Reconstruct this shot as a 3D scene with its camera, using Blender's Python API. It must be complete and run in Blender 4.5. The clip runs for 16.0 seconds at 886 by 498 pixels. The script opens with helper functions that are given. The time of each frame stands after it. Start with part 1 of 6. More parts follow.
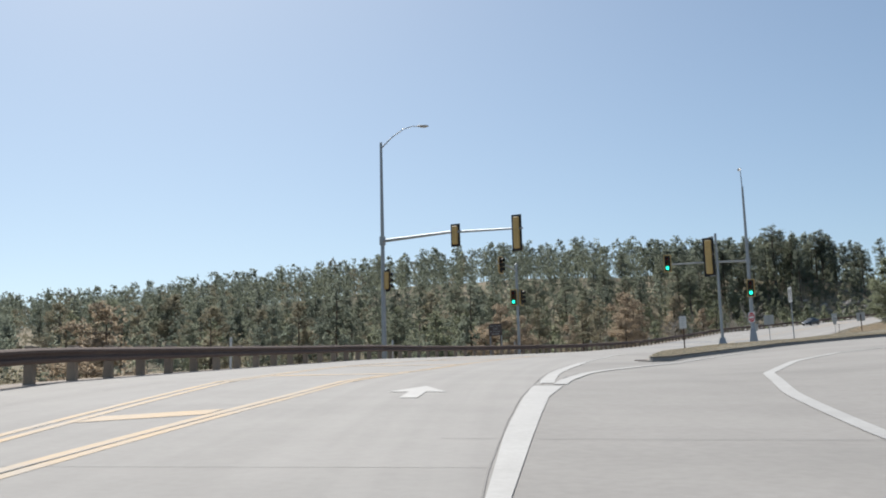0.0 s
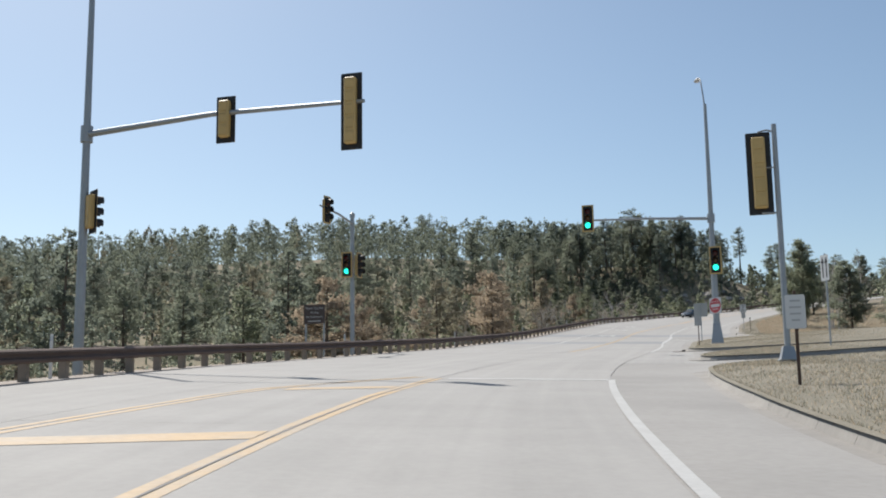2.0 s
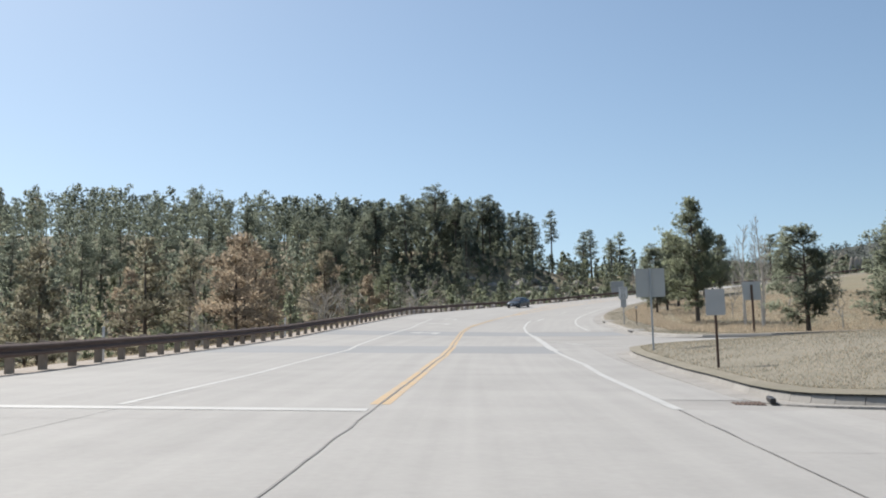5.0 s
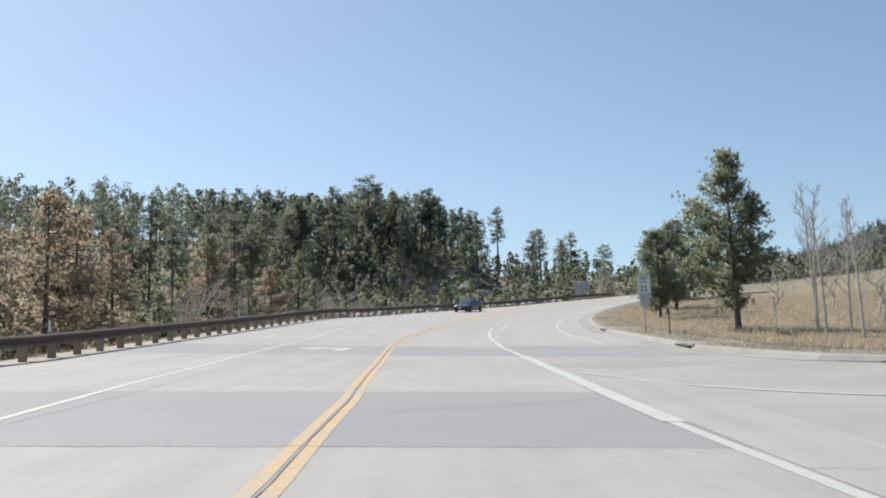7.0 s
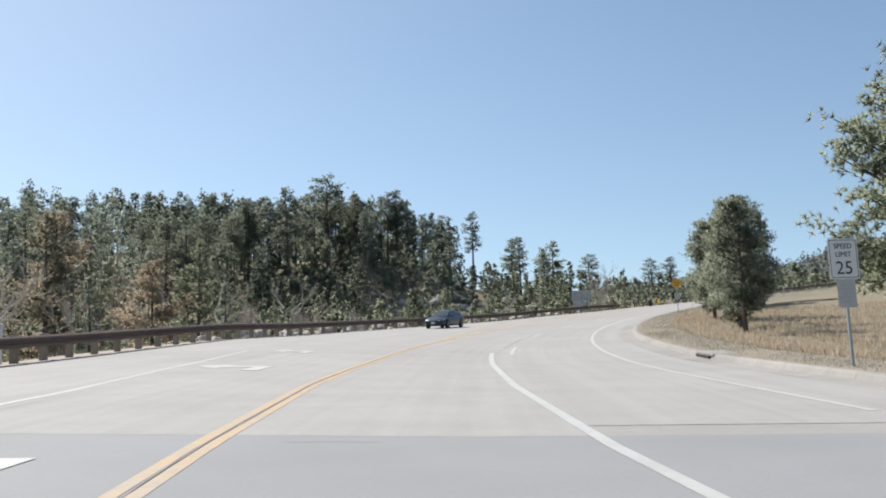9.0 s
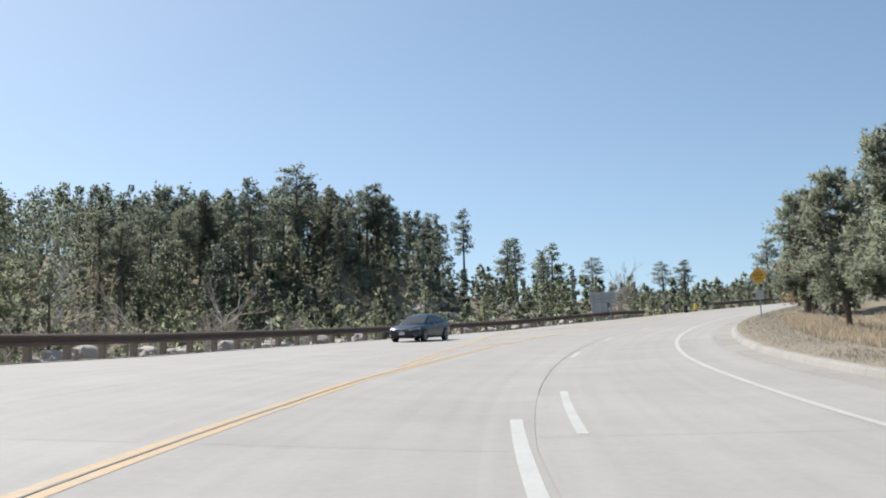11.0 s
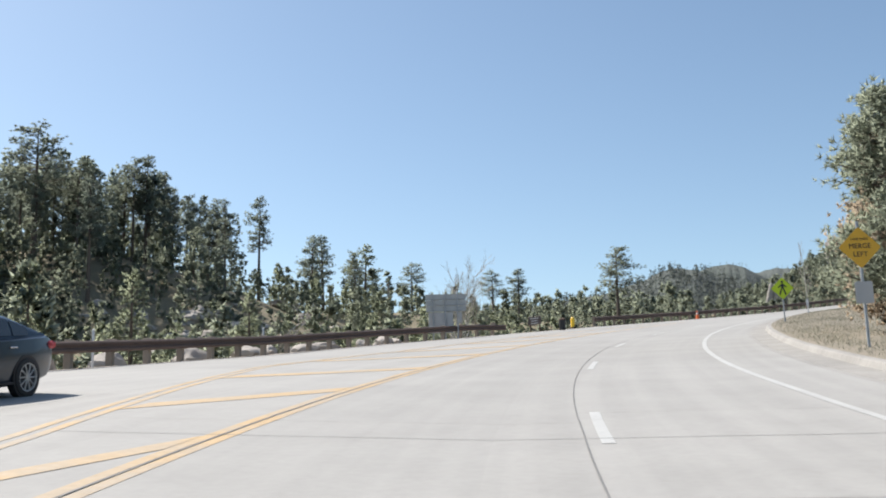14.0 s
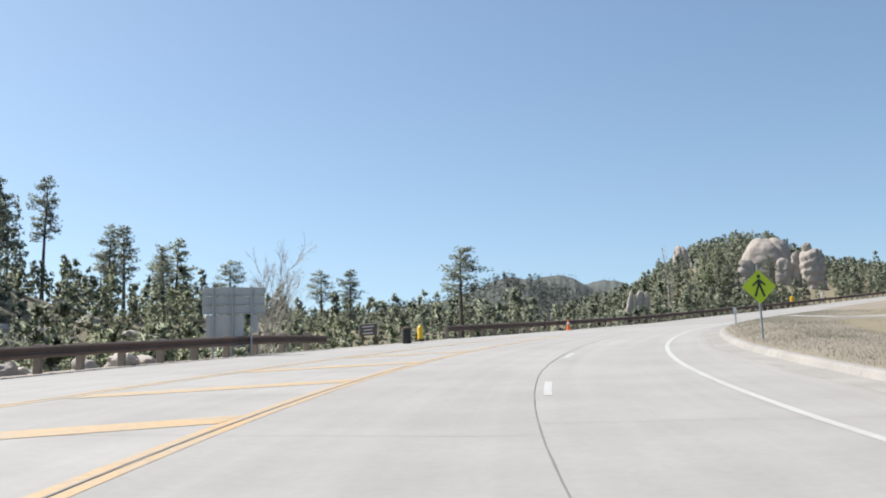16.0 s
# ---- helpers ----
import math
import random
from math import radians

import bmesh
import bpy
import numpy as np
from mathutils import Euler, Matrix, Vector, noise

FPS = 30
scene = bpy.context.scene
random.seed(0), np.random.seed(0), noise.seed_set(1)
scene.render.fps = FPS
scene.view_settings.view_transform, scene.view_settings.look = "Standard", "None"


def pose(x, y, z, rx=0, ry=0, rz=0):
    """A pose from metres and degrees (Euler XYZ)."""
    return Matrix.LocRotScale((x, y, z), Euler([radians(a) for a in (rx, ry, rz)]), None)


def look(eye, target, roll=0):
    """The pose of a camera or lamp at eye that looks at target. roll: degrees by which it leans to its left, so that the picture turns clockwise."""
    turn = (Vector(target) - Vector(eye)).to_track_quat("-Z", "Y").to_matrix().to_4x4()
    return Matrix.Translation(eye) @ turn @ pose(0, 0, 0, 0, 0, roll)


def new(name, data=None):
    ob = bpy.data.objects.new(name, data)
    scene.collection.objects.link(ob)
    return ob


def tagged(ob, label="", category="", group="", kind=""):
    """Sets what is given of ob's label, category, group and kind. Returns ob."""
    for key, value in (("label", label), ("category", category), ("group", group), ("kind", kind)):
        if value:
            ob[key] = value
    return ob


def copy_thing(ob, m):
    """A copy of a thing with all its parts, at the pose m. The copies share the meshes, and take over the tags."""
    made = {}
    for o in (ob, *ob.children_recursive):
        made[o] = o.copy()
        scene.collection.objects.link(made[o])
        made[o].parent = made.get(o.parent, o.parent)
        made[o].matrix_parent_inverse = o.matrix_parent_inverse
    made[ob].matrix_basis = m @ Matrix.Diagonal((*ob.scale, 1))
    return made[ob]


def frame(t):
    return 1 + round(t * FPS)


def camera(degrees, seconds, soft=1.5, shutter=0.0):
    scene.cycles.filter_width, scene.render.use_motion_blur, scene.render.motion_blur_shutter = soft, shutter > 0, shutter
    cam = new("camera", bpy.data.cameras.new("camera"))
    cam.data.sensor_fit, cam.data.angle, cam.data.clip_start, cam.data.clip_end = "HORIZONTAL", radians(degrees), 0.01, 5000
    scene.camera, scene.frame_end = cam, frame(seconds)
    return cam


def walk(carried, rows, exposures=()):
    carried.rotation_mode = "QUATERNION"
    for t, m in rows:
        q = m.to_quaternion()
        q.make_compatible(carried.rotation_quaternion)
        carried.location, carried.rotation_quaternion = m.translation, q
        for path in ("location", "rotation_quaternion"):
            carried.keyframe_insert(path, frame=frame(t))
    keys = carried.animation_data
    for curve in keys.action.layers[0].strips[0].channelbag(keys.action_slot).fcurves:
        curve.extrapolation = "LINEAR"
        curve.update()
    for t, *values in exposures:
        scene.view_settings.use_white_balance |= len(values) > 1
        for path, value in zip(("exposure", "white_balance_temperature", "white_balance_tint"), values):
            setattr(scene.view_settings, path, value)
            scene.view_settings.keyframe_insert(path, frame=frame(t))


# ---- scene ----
# the lie of the road: headings, heights and cross-fall along its axis
HEAD_S = [-80, 0, 25, 50, 75, 100, 130, 160, 185, 210, 240, 280, 340, 392]
HEAD_D = [-16, 4.5, 11.3, 19.1, 26.1, 26.1, 30.9, 31.8, 40.0, 50.4, 62, 76, 88, 97]
RISE_S = [-80, 0, 20, 50, 100, 130, 160, 185, 210, 260, 300, 340, 392]
RISE_Z = [-16.5, -8.03, -5.96, -3.52, .03, 2.52, 5.35, 8.04, 11.0, 17.0, 21.55, 26.5, 33.2]
FALL_S = [-80, 120, 150, 175, 200, 225, 260, 340]
FALL_L = [-.027, -.027, -.05, -.072, -.05, -.028, -.035, -.04]
FALL_R = [-.03, -.03, -.025, -.01, -.01, -.01, -.01, -.01]
AXS = np.arange(-80, 392.01, 0.5)
AXH = np.radians(np.interp(AXS, HEAD_S, HEAD_D))
AXX = np.concatenate([[0], np.cumsum((np.sin(AXH)[1:] + np.sin(AXH)[:-1]) / 4)])
AXY = np.concatenate([[0], np.cumsum((np.cos(AXH)[1:] + np.cos(AXH)[:-1]) / 4)])
AXX, AXY = AXX - AXX[160] - 8.135, AXY - AXY[160] - 30.621
LEFT_S = [-80, 20, 45, 65, 110, 160, 200, 235, 250, 257, 340]
LEFT_L = [-7, -9, -9.9, -11, -11, -12, -12.3, -12, -10.5, -9.5, -9]
KERB_S = [126, 126.6, 128, 130, 133.5, 137.5, 142, 150, 162, 177, 204, 225, 238, 254, 269, 315, 340]
KERB_L = [28, 13.5, 10.4, 9.35, 8.4, 7.75, 7.55, 7.3, 6.7, 6.35, 6.2, 5.95, 5.5, 5.1, 4.9, 4.4, 4.2]


def ramp(s, xs, ys):
    return np.interp(s, xs, ys)


def heading(s):
    return ramp(s, AXS, AXH)


def road_z(s, l):
    """The height of the pavement at s metres along the axis, l metres to its right."""
    s, l = np.asarray(s, float), np.asarray(l, float)
    fall = np.where(l < 0, ramp(s, FALL_S, FALL_L), ramp(s, FALL_S, FALL_R))
    return ramp(s, RISE_S, RISE_Z) + fall * l + ramp(s, [5, 30, 110, 140], [0, .06, .06, .01]) * np.maximum(l - 4.5, 0)


def at(s, l, dz=0.0):
    """World place of a point given along and across the road."""
    h = heading(s)
    return Vector((ramp(s, AXS, AXX) + l * math.cos(h), ramp(s, AXS, AXY) - l * math.sin(h), float(road_z(s, l)) + dz))


def stand(s, l, dz=0.0, turn=0.0):
    """Pose of a thing that faces along the road; turn in degrees to the right."""
    p = at(s, l, dz)
    return pose(p.x, p.y, p.z, 0, 0, -math.degrees(heading(s)) - turn)


def rest(s, l, dz):
    """Pose of a thing that stands on the sloping pavement."""
    p = at(s, l, dz)
    y = (at(s + 1.4, l) - at(s - 1.4, l)).normalized()
    x = (at(s, l + .8) - at(s, l - .8)).normalized()
    z = x.cross(y).normalized()
    x = y.cross(z)
    return Matrix(((x.x, y.x, z.x, p.x), (x.y, y.y, z.y, p.y), (x.z, y.z, z.z, p.z), (0, 0, 0, 1)))


def along(x, y):
    """s and l of world places (arrays)."""
    x, y = np.asarray(x, float).ravel(), np.asarray(y, float).ravel()
    so, lo = np.empty_like(x), np.empty_like(x)
    for a in range(0, len(x), 4000):
        dx, dy = x[a:a + 4000, None] - AXX, y[a:a + 4000, None] - AXY
        i = (dx * dx + dy * dy).argmin(1)
        r = np.arange(len(i))
        so[a:a + 4000] = AXS[i] + dx[r, i] * np.sin(AXH[i]) + dy[r, i] * np.cos(AXH[i])
        lo[a:a + 4000] = dx[r, i] * np.cos(AXH[i]) - dy[r, i] * np.sin(AXH[i])
        end = (i == 0) | (i == len(AXS) - 1)
        far = np.hypot(dx[r, i], dy[r, i]) * np.where(lo[a:a + 4000] < 0, -1, 1)
        lo[a:a + 4000] = np.where(end, far, lo[a:a + 4000])
    return np.clip(so, -80, 392), lo


def bump(x, y, cx, cy, high, wide, long=None, turn=0.0):
    c, s = math.cos(turn), math.sin(turn)
    u, v = (x - cx) * c + (y - cy) * s, -(x - cx) * s + (y - cy) * c
    return high * np.exp(-(u / wide) ** 2 - (v / (long or wide)) ** 2)


HILL_X, HILL_Y, HILL_Z = 83.3, 152.3, 12.0
HILL_B = [52, 59, 61.3, 62.6, 63.8, 65.9, 67.1, 68, 69, 70.6, 73, 78, 90]
HILL_R = [.09, .110, .140, .155, .169, .178, .177, .172, .161, .149, .136, .126, .10]


def land_z(x, y):
    """Height of the natural ground at world places (arrays)."""
    x, y = np.asarray(x, float).ravel(), np.asarray(y, float).ravel()
    s, l = along(x, y)
    edge = ramp(s, LEFT_S, LEFT_L)
    d = edge - l                                   # metres beyond the guard rail
    base = ramp(s, RISE_S, RISE_Z)
    left = ramp(d, [-2, 0, 3, 8, 16, 30, 50, 80, 110, 150, 200, 300, 500],
                [.3, .3, .1, -1.2, -3.6, -4, -1, 7.5, 16.5, 26, 31, 30, 22]) 
    hill = ramp(s, [-40, 60, 120, 180, 215, 245, 285, 318, 340], [.05, .1, .26, .53, .83, 1.08, 1.08, .5, .25])
    left = np.where(left > 0.31, left * hill, left)
    right = ramp(l, [0, 12, 30, 60, 120, 300], [-.1, -.3, -.35, 1.4, 6, 12])
    kerb = np.where(s > 126, ramp(s, KERB_S, KERB_L), 60)
    near = np.clip((8 - d) / 6, 0, 1)              # the shoulder under the rail follows the pavement
    left = base + left + near * (road_z(s, np.minimum(edge, 0)) - .07 - .06 * np.maximum(d, 0) - base - left)
    z = np.where(l < 0, left, road_z(s, np.clip(l, 0, 30)) + right)
    paved = (l > edge + .3) & (l < np.where(s > 126, kerb + .25, 32))
    z = np.where(paved, road_z(s, np.clip(l, -14, 34)) - .35, np.where(l > 0, z + .13, z))
    far = np.hypot(x - 60, y - 110)
    z = z * np.clip(1.6 - far / 700, 0, 1) + 22 * np.clip(far / 700 - .6, 0, 1)
    z += bump(x, y, 130, 276, 7, 30, 20) + bump(x, y, 186, 291, 4, 24) + bump(x, y, 195, 250, 3, 18)
    # wooded hill with granite domes beyond the last bend
    brg, dist = np.degrees(np.arctan2(x - HILL_X, y - HILL_Y)), np.hypot(x - HILL_X, y - HILL_Y)
    crest = HILL_Z + 235 * ramp(brg, HILL_B, HILL_R)
    rise = ramp(dist, [118, 150, 200, 235, 280, 420], [0, .1, .43, 1, .85, 0]) * ramp(brg, [52, 58, 88, 100], [0, 1, 1, 0]) * ramp(np.abs(l), [11, 26], [0, 1])
    rise += ramp(dist, [150, 200, 235], [0, .19, 0]) * ramp(brg, [57, 59, 64, 65.5, 70.6, 71.6, 88, 100], [0, 1, 1, 0, 0, 1, 1, 0]) * ramp(np.abs(l), [11, 26], [0, 1])
    z = np.where(crest > z, z + (crest - z) * rise, z)
    return z


# ---- the camera and its way ----
cam = camera(46.0, 16.0, soft=1.9)
PATH = [
    (0, (-8.163, -30.617, -6.870), (-7.391, -20.796, -5.150), -1.52),
    (0.5, (-7.267, -21.939, -5.893), (-6.116, -12.148, -4.215), -1.30),
    (1, (-6.118, -13.726, -5.085), (-4.565, -3.983, -3.453), -1.01),
    (1.5, (-4.769, -6.159, -4.390), (-2.862, 3.530, -2.809), -0.83),
    (2, (-3.096, 1.403, -3.710), (-0.825, 11.020, -2.178), -0.81),
    (2.5, (-1.197, 8.631, -3.121), (1.470, 18.154, -1.637), -0.85),
    (3, (0.983, 15.622, -2.562), (4.015, 25.043, -1.131), -1.08),
    (3.5, (3.309, 22.304, -2.048), (6.693, 31.609, -0.642), -1.27),
    (4, (5.771, 28.603, -1.537), (9.456, 37.791, -0.125), -1.39),
    (4.5, (8.386, 34.811, -1.040), (12.314, 43.897, 0.376), -1.25),
    (7, (23.562, 66.046, 1.448), (28.230, 74.763, 2.938), -1.48),
    (7.5, (26.752, 72.123, 1.937), (31.463, 80.814, 3.445), -1.34),
    (8, (30.004, 78.143, 2.523), (34.758, 86.801, 4.080), -1.54),
    (8.5, (33.077, 83.882, 3.110), (37.902, 92.492, 4.718), -1.94),
    (9, (36.435, 89.720, 3.700), (41.347, 98.272, 5.355), -2.11),
    (11.5, (52.704, 116.132, 6.618), (57.730, 124.591, 8.399), -2.14),
    (12, (55.811, 121.004, 7.192), (60.994, 129.362, 9.003), -1.91),
    (12.5, (59.053, 125.781, 7.834), (64.537, 133.942, 9.661), -1.82),
    (13, (62.565, 130.502, 8.451), (68.364, 138.440, 10.283), -1.82),
    (13.5, (66.098, 134.803, 9.078), (72.210, 142.502, 10.914), -1.75),
    (14, (69.659, 138.854, 9.747), (76.082, 146.298, 11.570), -1.71),
    (14.5, (72.967, 142.575, 10.309), (79.687, 149.751, 12.140), -1.63),
    (15, (76.240, 145.976, 10.854), (83.248, 152.871, 12.688), -1.66),
    (15.5, (79.780, 149.262, 11.397), (87.059, 155.866, 13.237), -1.72),
    (16, (83.331, 152.271, 12.006), (90.862, 158.588, 13.843), -1.80),
]
walk(cam, [(t, look(eye, target, roll)) for t, eye, target, roll in PATH],
     exposures=[(0, .08), (4.5, .27), (9, .4), (12.5, .48), (16, .62)])

# ---- sky, sun ----
SUN_DIR = Vector((-0.18, 0.61, 0.77)).normalized()
world = bpy.data.worlds.new("sky")
scene.world = world
world.use_nodes = True
wn = world.node_tree
sky = wn.nodes.new("ShaderNodeTexSky")
sky.sky_type = 'NISHITA'
sky.sun_disc = False
sky.sun_elevation = math.asin(SUN_DIR.z)
sky.sun_rotation = math.atan2(SUN_DIR.x, SUN_DIR.y)
sky.air_density, sky.dust_density, sky.ozone_density = 1.0, 3.0, .5
sky.altitude = 1400
wn.nodes["Background"].inputs[1].default_value = 0.111
tint = wn.nodes.new("ShaderNodeMix")               # multiplied colour that shifts the sky's blue a little towards cyan
tint.data_type, tint.blend_type = 'RGBA', 'MULTIPLY'
tint.inputs[0].default_value, tint.inputs[7].default_value = 1.0, (.945, 1.0, .965, 1)
wn.links.new(sky.outputs[0], tint.inputs[6])
wn.links.new(tint.outputs[2], wn.nodes["Background"].inputs[0])
sun = new("sun", bpy.data.lights.new("sun", 'SUN'))
sun.data.energy, sun.data.angle, sun.data.color = 5.0, radians(0.6), (1.0, .95, .88)
sun.matrix_basis = look(SUN_DIR * 100, (0, 0, 0))


# ---- materials ----
def material(name, color, rough=.7, metal=0.0, grain=0.0, scale=8.0, stain=0.0, stain_scale=.6, bump_h=0.0, vary=0.0, tint=None, spec=.5, island=False, streak=0.0):
    """A procedural surface: grain and stains at two scales, fine relief, and a little change from piece to piece."""
    m = bpy.data.materials.new(name)
    m.use_nodes = True
    nt = m.node_tree
    n, ln = nt.nodes, nt.links
    b = n["Principled BSDF"]
    b.inputs["Roughness"].default_value, b.inputs["Metallic"].default_value = rough, metal
    b.inputs["Specular IOR Level"].default_value = spec
    co = n.new("ShaderNodeTexCoord")
    geo = n.new("ShaderNodeNewGeometry")
    last = n.new("ShaderNodeRGB")
    last.outputs[0].default_value = (*color, 1)
    out = last.outputs[0]

    def mix(fac, other, kind='MIX'):
        nonlocal out
        mx = n.new("ShaderNodeMix")
        mx.data_type, mx.blend_type = 'RGBA', kind
        ln.new(fac, mx.inputs[0])
        ln.new(out, mx.inputs[6])
        if isinstance(other, tuple):
            mx.inputs[7].default_value = (*other, 1)
        else:
            ln.new(other, mx.inputs[7])
        out = mx.outputs[2]

    def noise_at(sc, detail, lo, hi, rough_n=.6):
        t = n.new("ShaderNodeTexNoise")
        t.inputs["Scale"].default_value, t.inputs["Detail"].default_value, t.inputs["Roughness"].default_value = sc, detail, rough_n
        ln.new(geo.outputs["Position"], t.inputs["Vector"])
        r = n.new("ShaderNodeMapRange")
        r.inputs[1].default_value, r.inputs[2].default_value, r.inputs[3].default_value, r.inputs[4].default_value = lo, hi, 0, 1
        ln.new(t.outputs[0], r.inputs[0])
        return r.outputs[0], t.outputs[0]

    def scaled(sock, k):
        q = n.new("ShaderNodeMath")
        q.operation = 'MULTIPLY'
        q.inputs[1].default_value = k
        ln.new(sock, q.inputs[0])
        return q.outputs[0]

    dark = tuple(c * .55 for c in color)
    if stain:
        f, _ = noise_at(stain_scale, 5, .38, .72)
        mix(scaled(f, stain), tint or dark)
    if grain:
        f, _ = noise_at(scale, 4, .35, .75)
        mix(scaled(f, grain), dark)
    if streak:                                     # worn wheel paths that follow the lanes
        mp, t, r = n.new("ShaderNodeMapping"), n.new("ShaderNodeTexNoise"), n.new("ShaderNodeMapRange")
        mp.inputs["Scale"].default_value = (.035, 2.4, 1)
        ln.new(co.outputs["UV"], mp.inputs["Vector"])
        ln.new(mp.outputs[0], t.inputs["Vector"])
        t.inputs["Scale"].default_value, t.inputs["Detail"].default_value = 1.0, 4
        r.inputs[1].default_value, r.inputs[2].default_value = .4, .66
        ln.new(t.outputs[0], r.inputs[0])
        mix(scaled(r.outputs[0], streak), tuple(min(1, c * 1.3) for c in color))
    if vary:
        src = geo.outputs["Random Per Island"] if island else None
        if src is None:
            oi = n.new("ShaderNodeObjectInfo")
            src = oi.outputs["Random"]
        hsv = n.new("ShaderNodeHueSaturation")
        r = n.new("ShaderNodeMapRange")
        r.inputs[3].default_value, r.inputs[4].default_value = 1 - vary, 1 + vary
        ln.new(src, r.inputs[0])
        ln.new(r.outputs[0], hsv.inputs["Value"])
        ln.new(out, hsv.inputs["Color"])
        out = hsv.outputs[0]
    ln.new(out, b.inputs["Base Color"])
    if bump_h:
        _, raw = noise_at(scale * 1.7, 5, 0, 1)
        bp = n.new("ShaderNodeBump")
        bp.inputs["Strength"].default_value, bp.inputs["Distance"].default_value = .6, bump_h
        ln.new(raw, bp.inputs["Height"])
        ln.new(bp.outputs[0], b.inputs["Normal"])
    return m


def leaf_material(name, color, vary=.25, through_light=.5):
    m = material(name, color, .6, vary=vary, island=True, spec=.3, stain=.25, stain_scale=.12)
    nt = m.node_tree
    b = nt.nodes["Principled BSDF"]
    tr = nt.nodes.new("ShaderNodeBsdfTranslucent")
    src = b.inputs["Base Color"].links[0].from_socket
    nt.links.new(src, tr.inputs["Color"])
    mx = nt.nodes.new("ShaderNodeMixShader")
    mx.inputs[0].default_value = through_light
    nt.links.new(b.outputs[0], mx.inputs[1])
    nt.links.new(tr.outputs[0], mx.inputs[2])
    nt.links.new(mx.outputs[0], nt.nodes["Material Output"].inputs["Surface"])
    return m


def glow_material(name, color, strength):
    m = material(name, color, .3)
    b = m.node_tree.nodes["Principled BSDF"]
    b.inputs["Emission Color"].default_value, b.inputs["Emission Strength"].default_value = (*color, 1), strength
    return m


CONCRETE = material("concrete_pavement", (.323, .312, .296), .85, grain=.2, scale=9, stain=.28, stain_scale=.5, bump_h=.004, vary=.035, streak=.2)
CONCRETE_NEW = material("grey_concrete_patch", (0.255, 0.26, 0.264), .85, grain=.18, scale=24, stain=.25, stain_scale=.3, bump_h=.004, vary=.03)
CONCRETE_BASE = material("worn_concrete", (0.321, 0.308, 0.29), .88, grain=.25, scale=8, stain=.5, stain_scale=.25, bump_h=.004)
KERB = material("kerb_concrete", (.325, .308, .285), .88, grain=.35, scale=10, stain=.55, stain_scale=.7, bump_h=.006, vary=.06)
SEAL = material("joint_sealant", (.18, .173, .165), .7, grain=.4, scale=9, stain=.6, stain_scale=.5, tint=(.27, .26, .245))
WHITE_PAINT = material("road_paint_white", (.465, .462, .445), .65, grain=.3, scale=13, stain=.6, stain_scale=1.1, tint=(.37, .36, .345))
YELLOW_PAINT = material("road_paint_yellow", (.49, .34, .18), .7, grain=.4, scale=9, stain=1.0, stain_scale=.8, tint=(.36, .318, .265))
LAND = material("dry_forest_floor", (.23, .19, .125), .95, grain=.4, scale=3.2, stain=.6, stain_scale=.09, tint=(.125, .13, .075), bump_h=.05)
TURF = material("dry_turf", (.285, .243, .187), .95, grain=.6, scale=5, stain=.75, stain_scale=.45, tint=(.19, .172, .13), bump_h=.04)
GRAVEL = material("pale_gravel", (.37, .325, .28), .95, grain=.5, scale=16, stain=.4, stain_scale=.7, tint=(.25, .2, .16), bump_h=.02)
GRANITE = material("granite", (0.44, 0.396, 0.352), .9, grain=.35, scale=2.2, stain=.5, stain_scale=.18, tint=(.2, .18, .17), bump_h=.08)
GRANITE_FAR = material("weathered_granite", (0.37, 0.33, 0.295), .95, grain=.3, scale=.35, stain=.5, stain_scale=.06, tint=(.24, .21, .2), bump_h=.6)
BARK = material("pine_bark", (.13, .10, .08), .95, grain=.5, scale=7, bump_h=.03, vary=.15)
PALE_BARK = material("pale_bark", (.5, .465, .42), .9, grain=.4, scale=6, vary=.12)
TWIG = material("grey_twigs", (.44, .39, .34), .9, vary=.2, island=True)
STRAW = leaf_material("dry_straw", (.52, .43, .32), .3)
BLADES = leaf_material("dull_green_grass", (.31, .295, .23), .3)
ISLAND_TURF = material("island_turf", (.25, .224, .172), .95, grain=.55, scale=5, stain=.75, stain_scale=.5, tint=(.165, .15, .108), bump_h=.03)
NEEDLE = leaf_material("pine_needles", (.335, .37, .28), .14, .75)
NEEDLE_DARK = leaf_material("dark_pine_needles", (.31, .352, .285), .14, .75)
NEEDLE_YOUNG = leaf_material("young_pine_needles", (.345, .38, .26), .16, .75)
NEEDLE_FAR = leaf_material("far_pine_needles", (.19, .215, .195), .14, .6)
NEEDLE_RUST = leaf_material("rust_needles", (.58, .475, .355), .14)
NEEDLE_OLIVE = leaf_material("olive_needles", (.41, .38, .275), .14)
WOODED = material("wooded_mountain", (.075, .09, .08), .98, grain=.5, scale=.05, stain=.6, stain_scale=.012, tint=(.11, .118, .115), bump_h=6)
STEEL = material("galvanised_steel", (.37, .39, .41), .5, .55, grain=.15, scale=5, stain=.2, stain_scale=.8)
ALU = material("sign_back_aluminium", (.42, .42, .41), .5, .4, stain=.2, stain_scale=1.5)
WEATHERED = material("brown_weathering_steel", (.105, .068, .055), .75, .1, grain=.3, scale=6, stain=.35, stain_scale=.8, tint=(.16, .11, .085), vary=.1)
POST_WOOD = material("grey_timber_post", (.28, .235, .19), .9, grain=.35, scale=9, stain=.3, stain_scale=2, vary=.15)
BROWN_POST = material("brown_post", (.09, .055, .04), .8, grain=.2, scale=8)
SIGNAL_YELLOW = material("signal_yellow", (.60, .41, .16), .5, grain=.1, scale=5, stain=.2, stain_scale=1.5)
